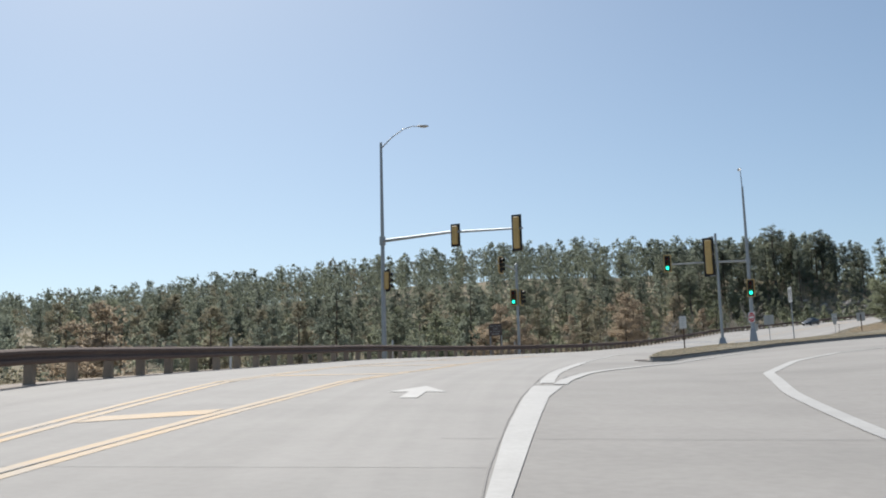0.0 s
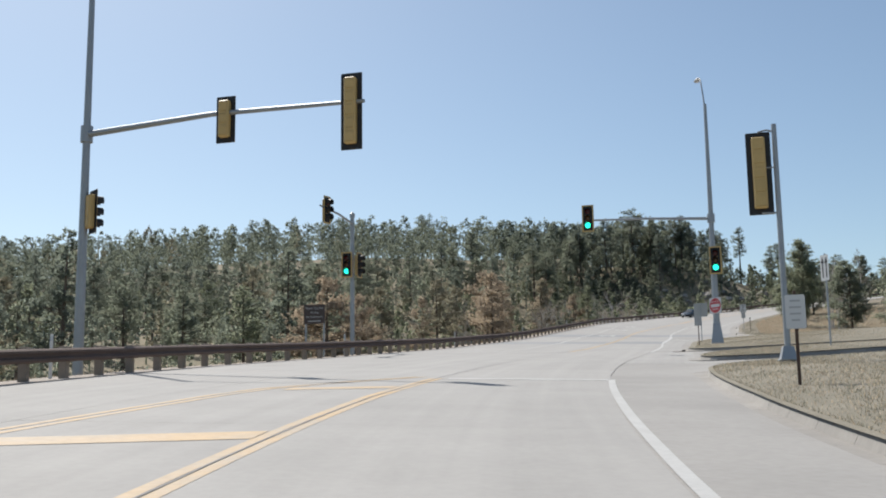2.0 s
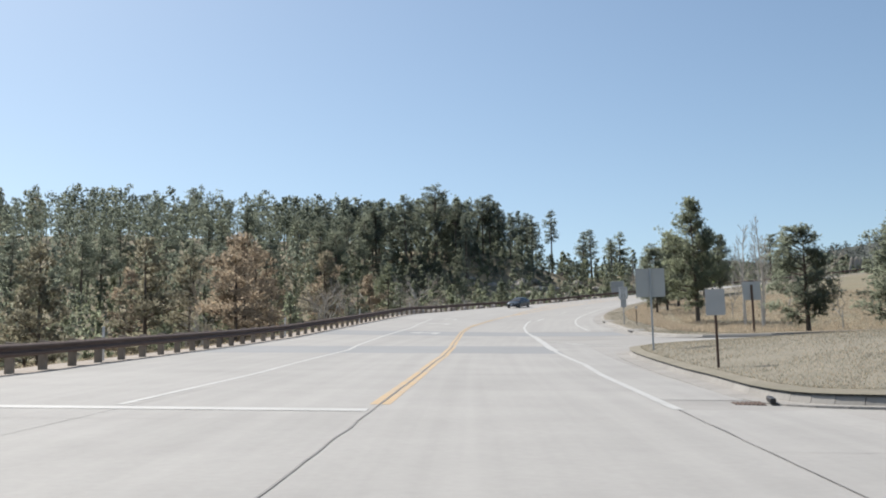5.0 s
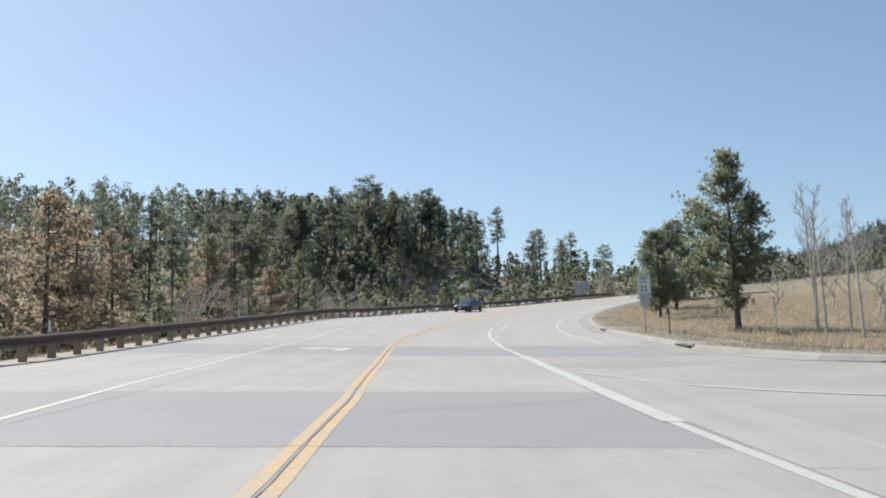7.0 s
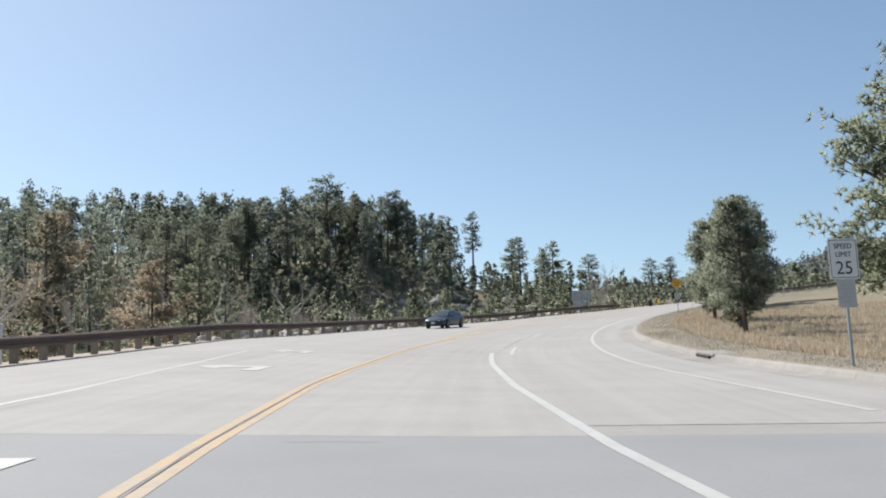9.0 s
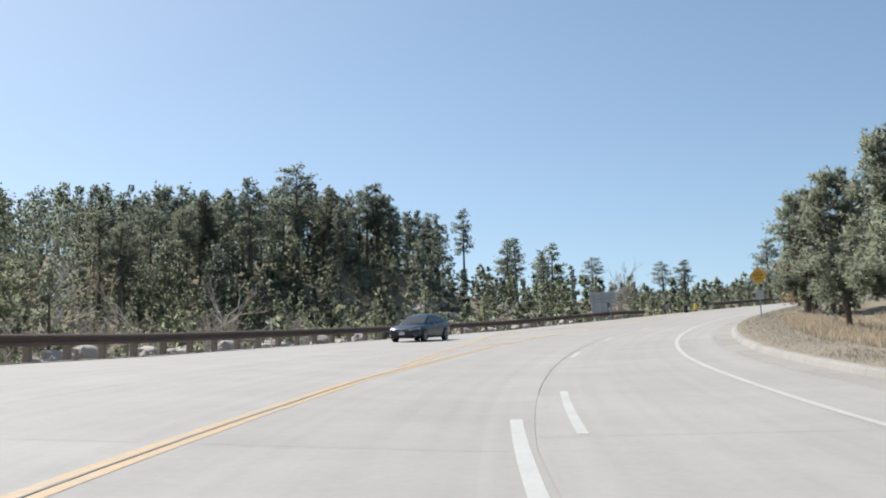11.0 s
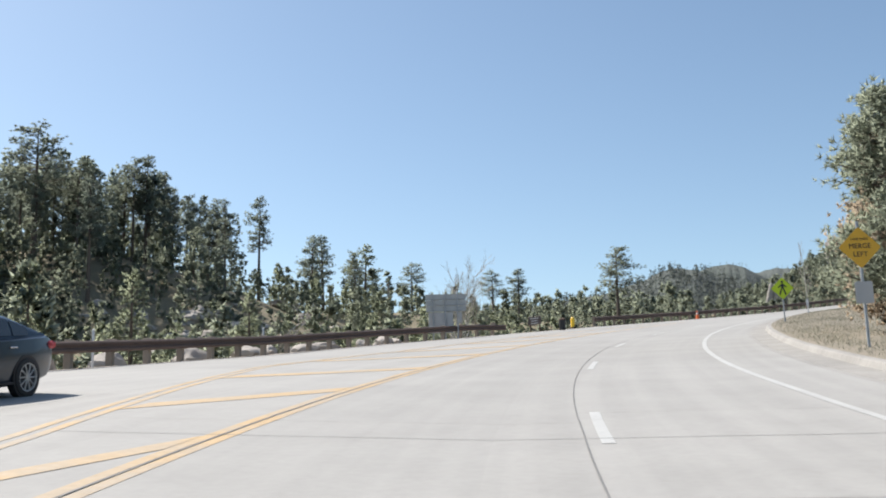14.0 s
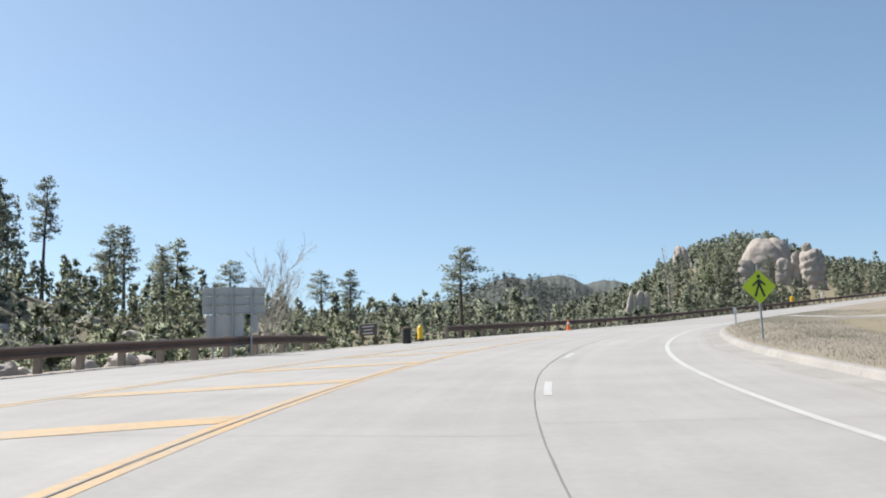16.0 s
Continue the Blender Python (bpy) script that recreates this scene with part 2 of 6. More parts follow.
SIGNAL_BLACK = material("signal_black", (.018, .018, .02), .6, grain=.2, scale=6)
LENS_GREEN = glow_material("green_lens", (.02, .85, .55), 2.2)
LENS_RED = material("dark_red_lens", (.09, .014, .012), .25)
LENS_AMBER = material("dark_amber_lens", (.11, .055, .015), .25)
SIGN_WHITE = material("sign_white", (0.651, 0.651, 0.642), .45, stain=.12, stain_scale=2)
SIGN_RED = material("sign_red", (.50, .045, .055), .45, stain=.1, stain_scale=2)
SIGN_BLACK = material("sign_black", (.03, .03, .032), .5)
SIGN_AMBER = material("sign_amber", (.72, .40, .03), .45, stain=.1, stain_scale=2)
SIGN_LIME = material("sign_lime", (.50, .66, .03), .45, stain=.1, stain_scale=2)
SIGN_BROWN = material("sign_brown", (.075, .055, .05), .55, stain=.2, stain_scale=2)
SIGN_GREY = material("weathered_sign_face", (0.44, 0.44, 0.44), .5, stain=.2, stain_scale=2)
ORANGE = material("orange_plastic", (.75, .16, .04), .5)
HYDRANT = material("yellow_enamel", (.78, .48, .02), .4)
CAR_PAINT = material("dark_blue_car_paint", (.012, .026, .042), .28, .25, grain=.1, scale=4)
CAR_PAINT.node_tree.nodes["Principled BSDF"].inputs["Coat Weight"].default_value = .35
GLASS = material("tinted_glass", (.03, .034, .038), .05, spec=.9)
RUBBER = material("tyre_rubber", (.03, .03, .031), .85, grain=.2, scale=12)
CHROME = material("chrome_trim", (.6, .6, .62), .18, .95)
LAMP_GLASS = material("lamp_glass", (.5, .52, .55), .12, spec=.8)
PLATE = material("pale_plate", (.55, .58, .62), .5)


# ---- mesh tools ----
class Shape:
    """Collects vertices and faces of one mesh."""

    def __init__(self):
        self.v, self.f = [], []

    def add(self, verts, faces, m=None):
        k = len(self.v)
        self.v += [tuple(m @ Vector(p)) for p in verts] if m else [tuple(p) for p in verts]
        self.f += [tuple(i + k for i in q) for q in faces]
        return self

    def box(self, cx, cy, cz, sx, sy, sz, bevel=0.0, m=None):
        """A box with its edges cut along the long corners."""
        x, y, z, b = sx / 2, sy / 2, sz / 2, min(bevel, sx / 2.2, sy / 2.2, sz / 2.2)
        if b <= 0:
            p = [(cx + i * x, cy + j * y, cz + k * z) for k in (-1, 1) for i, j in ((-1, -1), (1, -1), (1, 1), (-1, 1))]
            return self.add(p, [(3, 2, 1, 0), (4, 5, 6, 7), (0, 1, 5, 4), (1, 2, 6, 5), (2, 3, 7, 6), (3, 0, 4, 7)], m)
        rings = []
        for zz, ins in ((-z, b), (-z + b, 0), (z - b, 0), (z, b)):
            a, c = x - ins, y - ins
            rings.append([(cx + px, cy + py, cz + zz) for px, py in ((-a + b, -c), (a - b, -c), (a, -c + b), (a, c - b), (a - b, c), (-a + b, c), (-a, c - b), (-a, -c + b))])
        return self.loft(rings, m=m)

    def loft(self, rings, caps=True, m=None, closed=True):
        n = len(rings[0])
        faces = []
        for r in range(len(rings) - 1):
            for i in range(n if closed else n - 1):
                j = (i + 1) % n
                faces.append((r * n + i, r * n + j, (r + 1) * n + j, (r + 1) * n + i))
        if caps:
            faces.append(tuple(range(n - 1, -1, -1)))
            faces.append(tuple((len(rings) - 1) * n + i for i in range(n)))
        return self.add([p for r in rings for p in r], faces, m)

    def tube(self, points, radii, n=10, caps=True, m=None):
        """A round tube through points."""
        pts = [Vector(p) for p in points]
        rings = []
        for i, p in enumerate(pts):
            d = (pts[min(i + 1, len(pts) - 1)] - pts[max(i - 1, 0)]).normalized()
            a = d.cross(Vector((0, 0, 1)) if abs(d.z) < .9 else Vector((0, 1, 0))).normalized()
            b = d.cross(a)
            r = radii[i] if isinstance(radii, (list, tuple)) else radii
            rings.append([p + r * (math.cos(q) * a + math.sin(q) * b) for q in [2 * math.pi * k / n for k in range(n)]])
        return self.loft(rings, caps, m)

    def plate(self, outline, thick, m=None, y=0.0):
        """An upright plate in local x, z; its face looks to -y."""
        n = len(outline)
        p = [(x, y, z) for x, z in outline] + [(x, y + thick, z) for x, z in outline]
        f = [tuple(range(n)), tuple(range(2 * n - 1, n - 1, -1))] + [(i, i + n, (i + 1) % n + n, (i + 1) % n) for i in range(n)]
        return self.add(p, f, m)

    def mesh(self, name, mat, smooth=False):
        me = bpy.data.meshes.new(name)
        me.from_pydata(self.v, [], self.f)
        me.validate()
        me.materials.append(mat)
        if smooth:
            me.shade_smooth()
            me.set_sharp_from_angle(angle=radians(40))
        me.update()
        return me


def part(name, shape, mat, parent, label="", smooth=False, m=None):
    """One mesh object under a thing or part."""
    me = shape if isinstance(shape, bpy.types.Mesh) else shape.mesh(name, mat, smooth)
    ob = new(name, me)
    ob.parent = parent
    if m is not None:
        ob.matrix_basis = m
    if label:
        tagged(ob, label)
    return ob


def thing(name, m, label, category, group="", kind=""):
    ob = new(name)
    ob.empty_display_size = .2
    ob.matrix_basis = m
    return tagged(ob, label, category, group, kind)


def array_mesh(name, verts, faces, mat, normals=None):
    me = bpy.data.meshes.new(name)
    verts, faces = np.asarray(verts, np.float32), np.asarray(faces, np.int32)
    k = faces.shape[1]
    me.vertices.add(len(verts))
    me.vertices.foreach_set("co", verts.ravel())
    me.loops.add(faces.size)
    me.loops.foreach_set("vertex_index", faces.ravel())
    me.polygons.add(len(faces))
    me.polygons.foreach_set("loop_start", np.arange(0, faces.size, k, dtype=np.int32))
    me.polygons.foreach_set("loop_total", np.full(len(faces), k, np.int32))
    me.materials.append(mat)
    me.update(calc_edges=True)
    if normals is not None:                        # soft crowns: needles shade by the lie of their clump
        soft = me.attributes.new("custom_normal", 'FLOAT_VECTOR', 'POINT')
        soft.data.foreach_set("vector", np.asarray(normals, np.float32).ravel())
        me.update()
    return me


def rounded(w, h, r, n=4):
    """Outline of a sign plate with round corners, centred, in x, z."""
    pts = []
    for cx, cz, a0 in ((w / 2 - r, -h / 2 + r, -90), (w / 2 - r, h / 2 - r, 0), (-w / 2 + r, h / 2 - r, 90), (-w / 2 + r, -h / 2 + r, 180)):
        pts += [(cx + r * math.cos(radians(a0 + 90 * k / n)), cz + r * math.sin(radians(a0 + 90 * k / n))) for k in range(n + 1)]
    return pts


def disc(r, n=28, cx=0.0, cz=0.0):
    return [(cx + r * math.cos(2 * math.pi * k / n), cz + r * math.sin(2 * math.pi * k / n)) for k in range(n)]


def lettering(name, text, size, mat, parent, x, y, z, wide=1.0, turn=0.0):
    """Raised letters on an upright plate, read from -y."""
    cu = bpy.data.curves.new(name, 'FONT')
    cu.body, cu.size, cu.align_x, cu.align_y, cu.extrude, cu.resolution_u = text, size, 'CENTER', 'CENTER', .0015, 3
    tmp = bpy.data.objects.new(name, cu)
    scene.collection.objects.link(tmp)
    me = bpy.data.meshes.new_from_object(tmp.evaluated_get(bpy.context.evaluated_depsgraph_get()))
    bpy.data.objects.remove(tmp)
    me.name = name
    me.materials.clear()
    me.materials.append(mat)
    ob = new(name, me)
    ob.parent = parent
    ob.matrix_basis = pose(x, y, z, 90, turn, 0) @ Matrix.Diagonal((wide, 1, 1, 1))
    return ob


def bars(name, rows, mat, parent, y, wide, z0, step, high):
    """Unreadable lines of writing as plain bars."""
    for k, w in enumerate(rows):
        z = z0 - k * step
        part(name, Shape().plate([(-wide * w / 2, z), (wide * w / 2, z), (wide * w / 2, z + high), (-wide * w / 2, z + high)], .002, y=y), mat, parent)


# ---- ground ----
def stretch(n, fine, reach, power):
    u = np.linspace(-1, 1, n)
    return np.sign(u) * (fine * np.abs(u) + reach * np.abs(u) ** power)


gx, gy = np.meshgrid(65 + stretch(300, 260, 4000, 9), 115 + stretch(300, 260, 4000, 9))
gz = land_z(gx, gy) + np.array([noise.noise((a * .11, b * .11, 0)) * .35 + noise.noise((a * .02, b * .02, 5)) * 1.2 for a, b in zip(gx.ravel(), gy.ravel())]) * np.clip((np.abs(along(gx, gy)[1]) - 12) / 14, 0, 1)
n0 = gx.shape[1]
idx = np.arange(gx.size).reshape(gx.shape)
quads = np.stack([idx[:-1, :-1], idx[:-1, 1:], idx[1:, 1:], idx[1:, :-1]], -1).reshape(-1, 4)
ground = new("ground", array_mesh("ground", np.stack([gx.ravel(), gy.ravel(), gz], 1), quads, LAND))
ground.data.shade_smooth()
tagged(ground, "dry brown forest ground with needles and sparse grass", "ground", kind="structure")


# ---- pavement: base, slabs, joints and painted lines ----
def strip(rows, dz, mat, name, parent, thick=0.0):
    """A sheet between two lines: rows of s, left l, right l."""
    sh = Shape()
    v = []
    for s, a, b in rows:
        v += [at(s, a, dz), at(s, b, dz)]
    sh.add(v, [(2 * i, 2 * i + 1, 2 * i + 3, 2 * i + 2) for i in range(len(rows) - 1)])
    return part(name, sh, mat, parent)


def line(name, nodes, wide, mat, parent, s0=None, s1=None, step=1.0, dz=.009, wobble=0.0):
    """A painted or sealed line along the road through nodes of (s, l)."""
    xs, ys = [p[0] for p in nodes], [p[1] for p in nodes]
    ss = np.arange(xs[0] if s0 is None else s0, (xs[-1] if s1 is None else s1) + .01, step)
    ss = np.append(ss, xs[-1] if s1 is None else s1)
    rows = []
    for s in ss:
        l = float(ramp(s, xs, ys)) + (wobble * (noise.noise((s * .8, 3, 1)) + .5 * noise.noise((s * 3.1, 7, 1))) if wobble else 0)
        rows.append((s, l - wide / 2, l + wide / 2))
    return strip(rows, dz, mat, name, parent)


def right_edge(s):
    return float(ramp(s, KERB_S, KERB_L)) + .02 if s >= 126 else 32.0


road = thing("road", Matrix(), "pale concrete highway with painted lines and sealed joints", "road", kind="structure")
sh = Shape()
ss = np.arange(-80, 392.1, 1.0)
v = []
for s in ss:
    a, b = float(ramp(s, LEFT_S, LEFT_L)) + .28, right_edge(s)
    v += [at(s, l) for l in (a, a * .75, a * .5, a * .25, 0, min(4.5, b) * .5, min(4.5, b), b * .5 + 2.25, b)]
nc = 9
sh.add(v, [(i * nc + j, i * nc + j + 1, (i + 1) * nc + j + 1, (i + 1) * nc + j) for i in range(len(ss) - 1) for j in range(nc - 1)])
part("pavement_base", sh, CONCRETE_BASE, road, "worn shoulder and joint concrete")

CENTRE = [(-40, -5.4), (0, -4.05), (8, -3.6), (16, -3.1), (30, -2.5), (45, -2.28), (60, -1.95), (90, -1.52), (110, -1.18), (118, -1.34), (124, -1.68), (130, -2.06), (140, -2.75), (150, -3.2), (157, -3.2), (163, -3.08), (170, -2.9), (179, -2.82), (191, -2.72), (205, -2.76), (215, -2.78), (225, -2.9), (250, -3.05), (300, -3.1)]
SEAM = [(30, 1.3), (57, 2.05), (90, 2.85), (105, 3.2), (117, 2.9), (127, 2.5), (140, 1.3), (150, .8), (165, .55), (178, .75), (200, .9), (215, .75), (230, .55), (300, .4)]


def slab_column(left, right, s0, s1, pitch, mat):
    s = s0
    while s < s1 - .5:
        e = min(s + pitch, s1)
        sh = Shape()
        rows = [s + .006 + (e - s - .012) * k / 6 for k in range(7)]
        v, sl = [], []
        for q in rows:
            a, b = left(q) + .006, right(q) - .006
            mid = 0.0 if a < 0 < b else min(max(4.5, a + .1), b - .1) if a < 4.5 < b else (a + b) / 2
            v += [at(q, a, .005), at(q, mid, .005), at(q, b, .005)]
            sl += [(q, a), (q, mid), (q, b)]
        sh.add(v, [(3 * i + j, 3 * i + j + 1, 3 * i + j + 4, 3 * i + j + 3) for i in range(6) for j in range(2)])
        patch = 112.6 < (s + e) / 2 < 119.8 and left(s) < centre(s) + 2 or 134.6 < (s + e) / 2 < 140.8
        ob = part("slab", sh, CONCRETE_NEW if patch else mat, road)
        uv = ob.data.uv_layers.new(name="lane")
        for lp in ob.data.loops:
            uv.data[lp.index].uv = sl[lp.vertex_index]
        s = e


def on(nodes):
    xs, ys = [p[0] for p in nodes], [p[1] for p in nodes]
    return lambda s: float(ramp(s, xs, ys))


centre, seam = on(CENTRE), on(SEAM)
for s0, s1, pitch in ((-10, 112.5, 6.125), (112.5, 119.9, 7.4), (119.9, 134.5, 4.87), (134.5, 140.9, 6.4), (140.9, 280, 6.0)):
    slab_column(lambda s: float(ramp(s, LEFT_S, LEFT_L)) + .5, lambda s: centre(s) - 3.6, s0, s1, pitch, CONCRETE)
    slab_column(lambda s: centre(s) - 3.6, centre, s0, s1, pitch, CONCRETE)
    slab_column(centre, lambda s: max(seam(s), centre(s) + 3.2) if s > 28 else centre(s) + 3.8, s0, s1, pitch, CONCRETE)
slab_column(lambda s: seam(s), lambda s: float(ramp(s, KERB_S, KERB_L)) - .75, 142, 280, 6.0, CONCRETE)
slab_column(lambda s: max(seam(s), centre(s) + 3.2), lambda s: right_edge(s) - .9, 134.5, 140.9, 6.4, CONCRETE)
slab_column(lambda s: max(seam(s), centre(s) + 3.2), lambda s: 5.0, 70, 90, 5.0, CONCRETE)
slab_column(lambda s: max(seam(s), centre(s) + 3.2), lambda s: 4.4, 92, 124, 6.4, CONCRETE)

# sealed joints
line("sealed_joint", CENTRE, .026, SEAL, road, -10, 250, .5, .012, .03)
line("sealed_joint", SEAM, .016, SEAL, road, 60, 90, .5, .012, .02)
line("sealed_joint", SEAM, .015, SEAL, road, 172, 262, .5, .012, .012)
line("sealed_joint", [(-10, -.95), (7, .06), (10.6, .24), (16, .5), (19.3, .72), (24.5, .9), (30, 1.16), (35, 1.4)], .016, SEAL, road, None, None, .5, .0115, .015)
for s, a, b in ((18.8, .68, 1.2), (10.4, -.35, 4.3), (35.9, 1.4, 3.2), (52.2, -3.5, 1.9), (112.5, -4.3, 1.2), (61.5, -7.5, 5.0), (199.4, -4.5, 3.8), (210.5, -8, 1.0), (140.3, -2.0, -1.0)):
    sh = Shape()
    v = []
    for k in range(13):
        l = a + (b - a) * k / 12
        q = s + .06 * noise.noise((l * 1.3, s, 2))
        v += [at(q - .009, l, .0105), at(q + .009, l, .0105)]
    sh.add(v, [(2 * i, 2 * i + 2, 2 * i + 3, 2 * i + 1) for i in range(12)])
    part("cross_joint", sh, SEAL, road)

line("crack", [(116.1, -.65), (116.66, .12), (117.1, .77), (117.65, 1.5), (118.46, 2.47)], .03, SEAL, road, None, None, .08, .0125, .12)

# double yellow centre line, and the left lines of the two painted medians
for off in (-.09, .09):
    for s0, s1 in ((-30, 57.2), (90.5, 262)):
        line("yellow_line", [(s, l + off) for s, l in CENTRE], .13, YELLOW_PAINT, road, s0, s1, 1.0, .0085)
MEDIAN_A = [(-30, -6.6), (0, -5.1), (10, -4.75), (24, -5.6), (33, -6.1), (41, -5.7), (52, -4.6), (55, -3.7), (58, -2.5)]
MEDIAN_B = [(181, -3.05), (184.2, -3.28), (188.9, -3.57), (193.7, -3.98), (198.7, -4.55), (203, -5.3), (209, -6.4), (214, -7.2), (226, -7.0), (245, -6.0), (262, -5.0)]
for nodes in (MEDIAN_A, MEDIAN_B):
    for off in (-.11, .11):
        line("yellow_line", [(s, l + off) for s, l in nodes], .12, YELLOW_PAINT, road, None, None, 1.0, .0095)


def cross_bar(name, s0, l0, s1, l1, wide, mat):
    sh = Shape()
    v = []
    for k in range(7):
        s, l = s0 + (s1 - s0) * k / 6, l0 + (l1 - l0) * k / 6
        v += [at(s - wide / 2, l, .0105), at(s + wide / 2, l, .0105)]
    sh.add(v, [(2 * i, 2 * i + 2, 2 * i + 3, 2 * i + 1) for i in range(6)])
    return part(name, sh, mat, road)


medA, medB = on(MEDIAN_A), on(MEDIAN_B)
for s in (3.2, 12.9, 24.4, 34.2, 43.4, 52.6):
    cross_bar("hatch_bar", s - .6, medA(s) + .25, s + .5, centre(s) - .16, .8, YELLOW_PAINT)
for s in (198.4, 205.6, 212.5, 220.3, 227.8, 235.2, 242.6):
    cross_bar("hatch_bar", s - 3.2, medB(s - 3.2) + .25, s + .35, centre(s) - .16, 1.05, YELLOW_PAINT)

# white lines
cross_bar("stop_line", 57.2, -1.72, 57.3, 2.0, .52, WHITE_PAINT)
cross_bar("stop_line", 86.5, 8.0, 84.7, 15.5, 1.1, WHITE_PAINT)
cross_bar("stop_line", 89.8, -9.0, 89.5, -1.6, .45, WHITE_PAINT)
strip([(-12, -1.0, -.85), (0, -.42, -.27), (4, -.1, .06), (7, .09, .26), (10.6, .26, .55), (13, .39, .72), (16, .53, .91), (18.5, .67, 1.2)], .011, WHITE_PAINT, "edge_line", road)
line("edge_line", [(19.3, .92), (24.5, 1.06), (27.4, 1.19), (30, 1.33), (35.5, 1.56)], .27, WHITE_PAINT, road, None, None, 1.0, .010)
line("edge_line", [(35.5, 1.55), (44, 1.8), (57.5, 2.1)], .15, WHITE_PAINT, road)
line("edge_line", [(18.9, 1.16), (20.5, 1.32), (24.5, 1.8), (26.6, 2.25), (30.5, 3.35), (36.5, 5.35), (41.4, 7.05), (44, 8.2)], .25, WHITE_PAINT, road, None, None, .5, .014)
line("sealed_joint", [(21.2, 1.24), (22.2, 1.34), (24.5, 1.6), (26.6, 2.04), (30, 3.02), (36, 4.95), (40.5, 6.5)], .024, SEAL, road, None, None, .5, .016, .05)
line("edge_line", [(8, 3.9), (11, 4.1), (16.7, 4.66), (23, 5.6), (29, 7.3), (34, 9.4), (37, 11.5)], .24, WHITE_PAINT, road)
line("lane_line", [(90, 2.85), (105, 3.12), (110, 2.95), (114, 2.81), (117, 2.72), (124, 2.51), (130.4, 2.14), (134.7, 1.81), (140, 1.31), (150, .74), (160, .47), (168, .36)], .16, WHITE_PAINT, road)
line("gore_line", [(115, 2.8), (117, 2.74), (124, 2.54), (130.4, 2.19), (134.4, 1.86)], .3, WHITE_PAINT, road, None, None, 1.0, .012)
line("edge_line", [(116.5, 8.2), (118.2, 6.57), (119.3, 5.78), (122.2, 4.3), (126, 2.85)], .19, WHITE_PAINT, road, None, None, .5, .0085)
line("edge_line", [(143.5, 5.2), (155, 4.6), (167, 4.35), (182, 4.3), (205, 4.1), (213, 3.87), (220, 3.72), (233, 3.54), (243, 3.45), (262, 3.4), (300, 3.2)], .13, WHITE_PAINT, road)
line("lane_line", [(90.2, -5.35), (115, -5.2), (121, -5.75), (132, -6.55), (147, -6.95), (154, -7.5), (166, -8.2)], .12, WHITE_PAINT, road)
line("lane_dash", [(166.2, 1.08), (172.7, 1.09)], .13, WHITE_PAINT, road)
for s in (186.4, 199, 211.7, 224, 236.3, 248.6):
    line("lane_dash", [(s, seam(s) + .21), (s + 3.1, seam(s + 3.1) + .22)], .13, WHITE_PAINT, road)


def arrow(s, l, turn, size=1.0, flip=1):
    """A painted lane arrow: stem and head, seen along the road."""
    sh = Shape()
    pts = [(-.12, 0), (.12, 0), (.12, 1.15), (.42, 1.1), (0, 2.4), (-.42, 1.1), (-.12, 1.15)]
    if turn:
        pts = [(-.15, 0), (.15, 0), (.15, 1.2), (.75, 1.0), (.75, .55), (1.35, 1.35), (.75, 2.1), (.75, 1.65), (-.15, 1.75)]
    c = [at(s + y * size, l + flip * x * size, .013) for x, y in pts]
    sh.add(c, [tuple(range(len(c)))])
    return part("lane_arrow", sh, WHITE_PAINT, road)


arrow(15.7, -1.2, False, 1.15)
arrow(136.7, -4.15, True, 1.25, -1)
arrow(154.6, -5.5, True, 1.3, -1)
arrow(165.0, -6.1, True, 1.0, -1)

# ---- kerbs, islands and verges ----


def kerb_run(pts, parent, name="kerb_stone", high=.15, wide=.2, pitch=3.0, lead=.45):
    """Kerb stones with a gutter apron along a line of (s, l); the grass lies to the right of the line's run."""
    pl = [Vector(at(s, l)) for s, l in pts]
    out = []
    for a, b in zip(pl[:-1], pl[1:]):
        k = max(1, round((b - a).length / pitch))
        out += [a.lerp(b, i / k) for i in range(k)]
    out.append(pl[-1])
    side = []
    for i, p in enumerate(out):
        d = (out[min(i + 1, len(out) - 1)] - out[max(i - 1, 0)])
        d.z = 0
        d.normalize()
        side.append(Vector((d.y, -d.x, 0)))
    for i in range(len(out) - 1):
        prof = [(-lead, -.03), (-lead, .0045), (-.02, .012), (.03, high * .8), (.07, high), (wide, high + .01), (wide, -.05)]
        g = (out[i + 1] - out[i]).normalized() * .006
        rings = [[out[j] + e + side[j] * u + Vector((0, 0, w)) for u, w in prof] for j, e in ((i, g), (i + 1, -g))]
        sh = Shape().loft(rings)
        part(name, sh, KERB, parent)
    return out, side


def grass_area(name, outline, label, inner=None, dz=.17, crown=.12):
    """A raised grass area from an outline of (s, l) with a fan of inner points."""
    m = thing(name, Matrix(), label, "grass island", kind="structure")
    sh = Shape()
    cs, cl = sum(p[0] for p in outline) / len(outline), sum(p[1] for p in outline) / len(outline)
    if inner:
        cs, cl = inner
    n = len(outline)
    rings = []
    for k in range(6):
        f = k / 6
        rings.append([at(s + (cs - s) * f, l + (cl - l) * f, dz + crown * math.sin(f * 1.57) + (.03 * noise.noise((s * .9 + k, l * .9, k)) if k else 0)) for s, l in outline])
    v = [p for r in rings for p in r] + [at(cs, cl, dz + crown)]
    f = [(r * n + i, r * n + (i + 1) % n, (r + 1) * n + (i + 1) % n, (r + 1) * n + i) for r in range(5) for i in range(n)]
    f += [(5 * n + i, 5 * n + (i + 1) % n, 6 * n) for i in range(n)]
    sh.add(v, f)
    part("turf", sh, ISLAND_TURF, m, smooth=True)
    return m


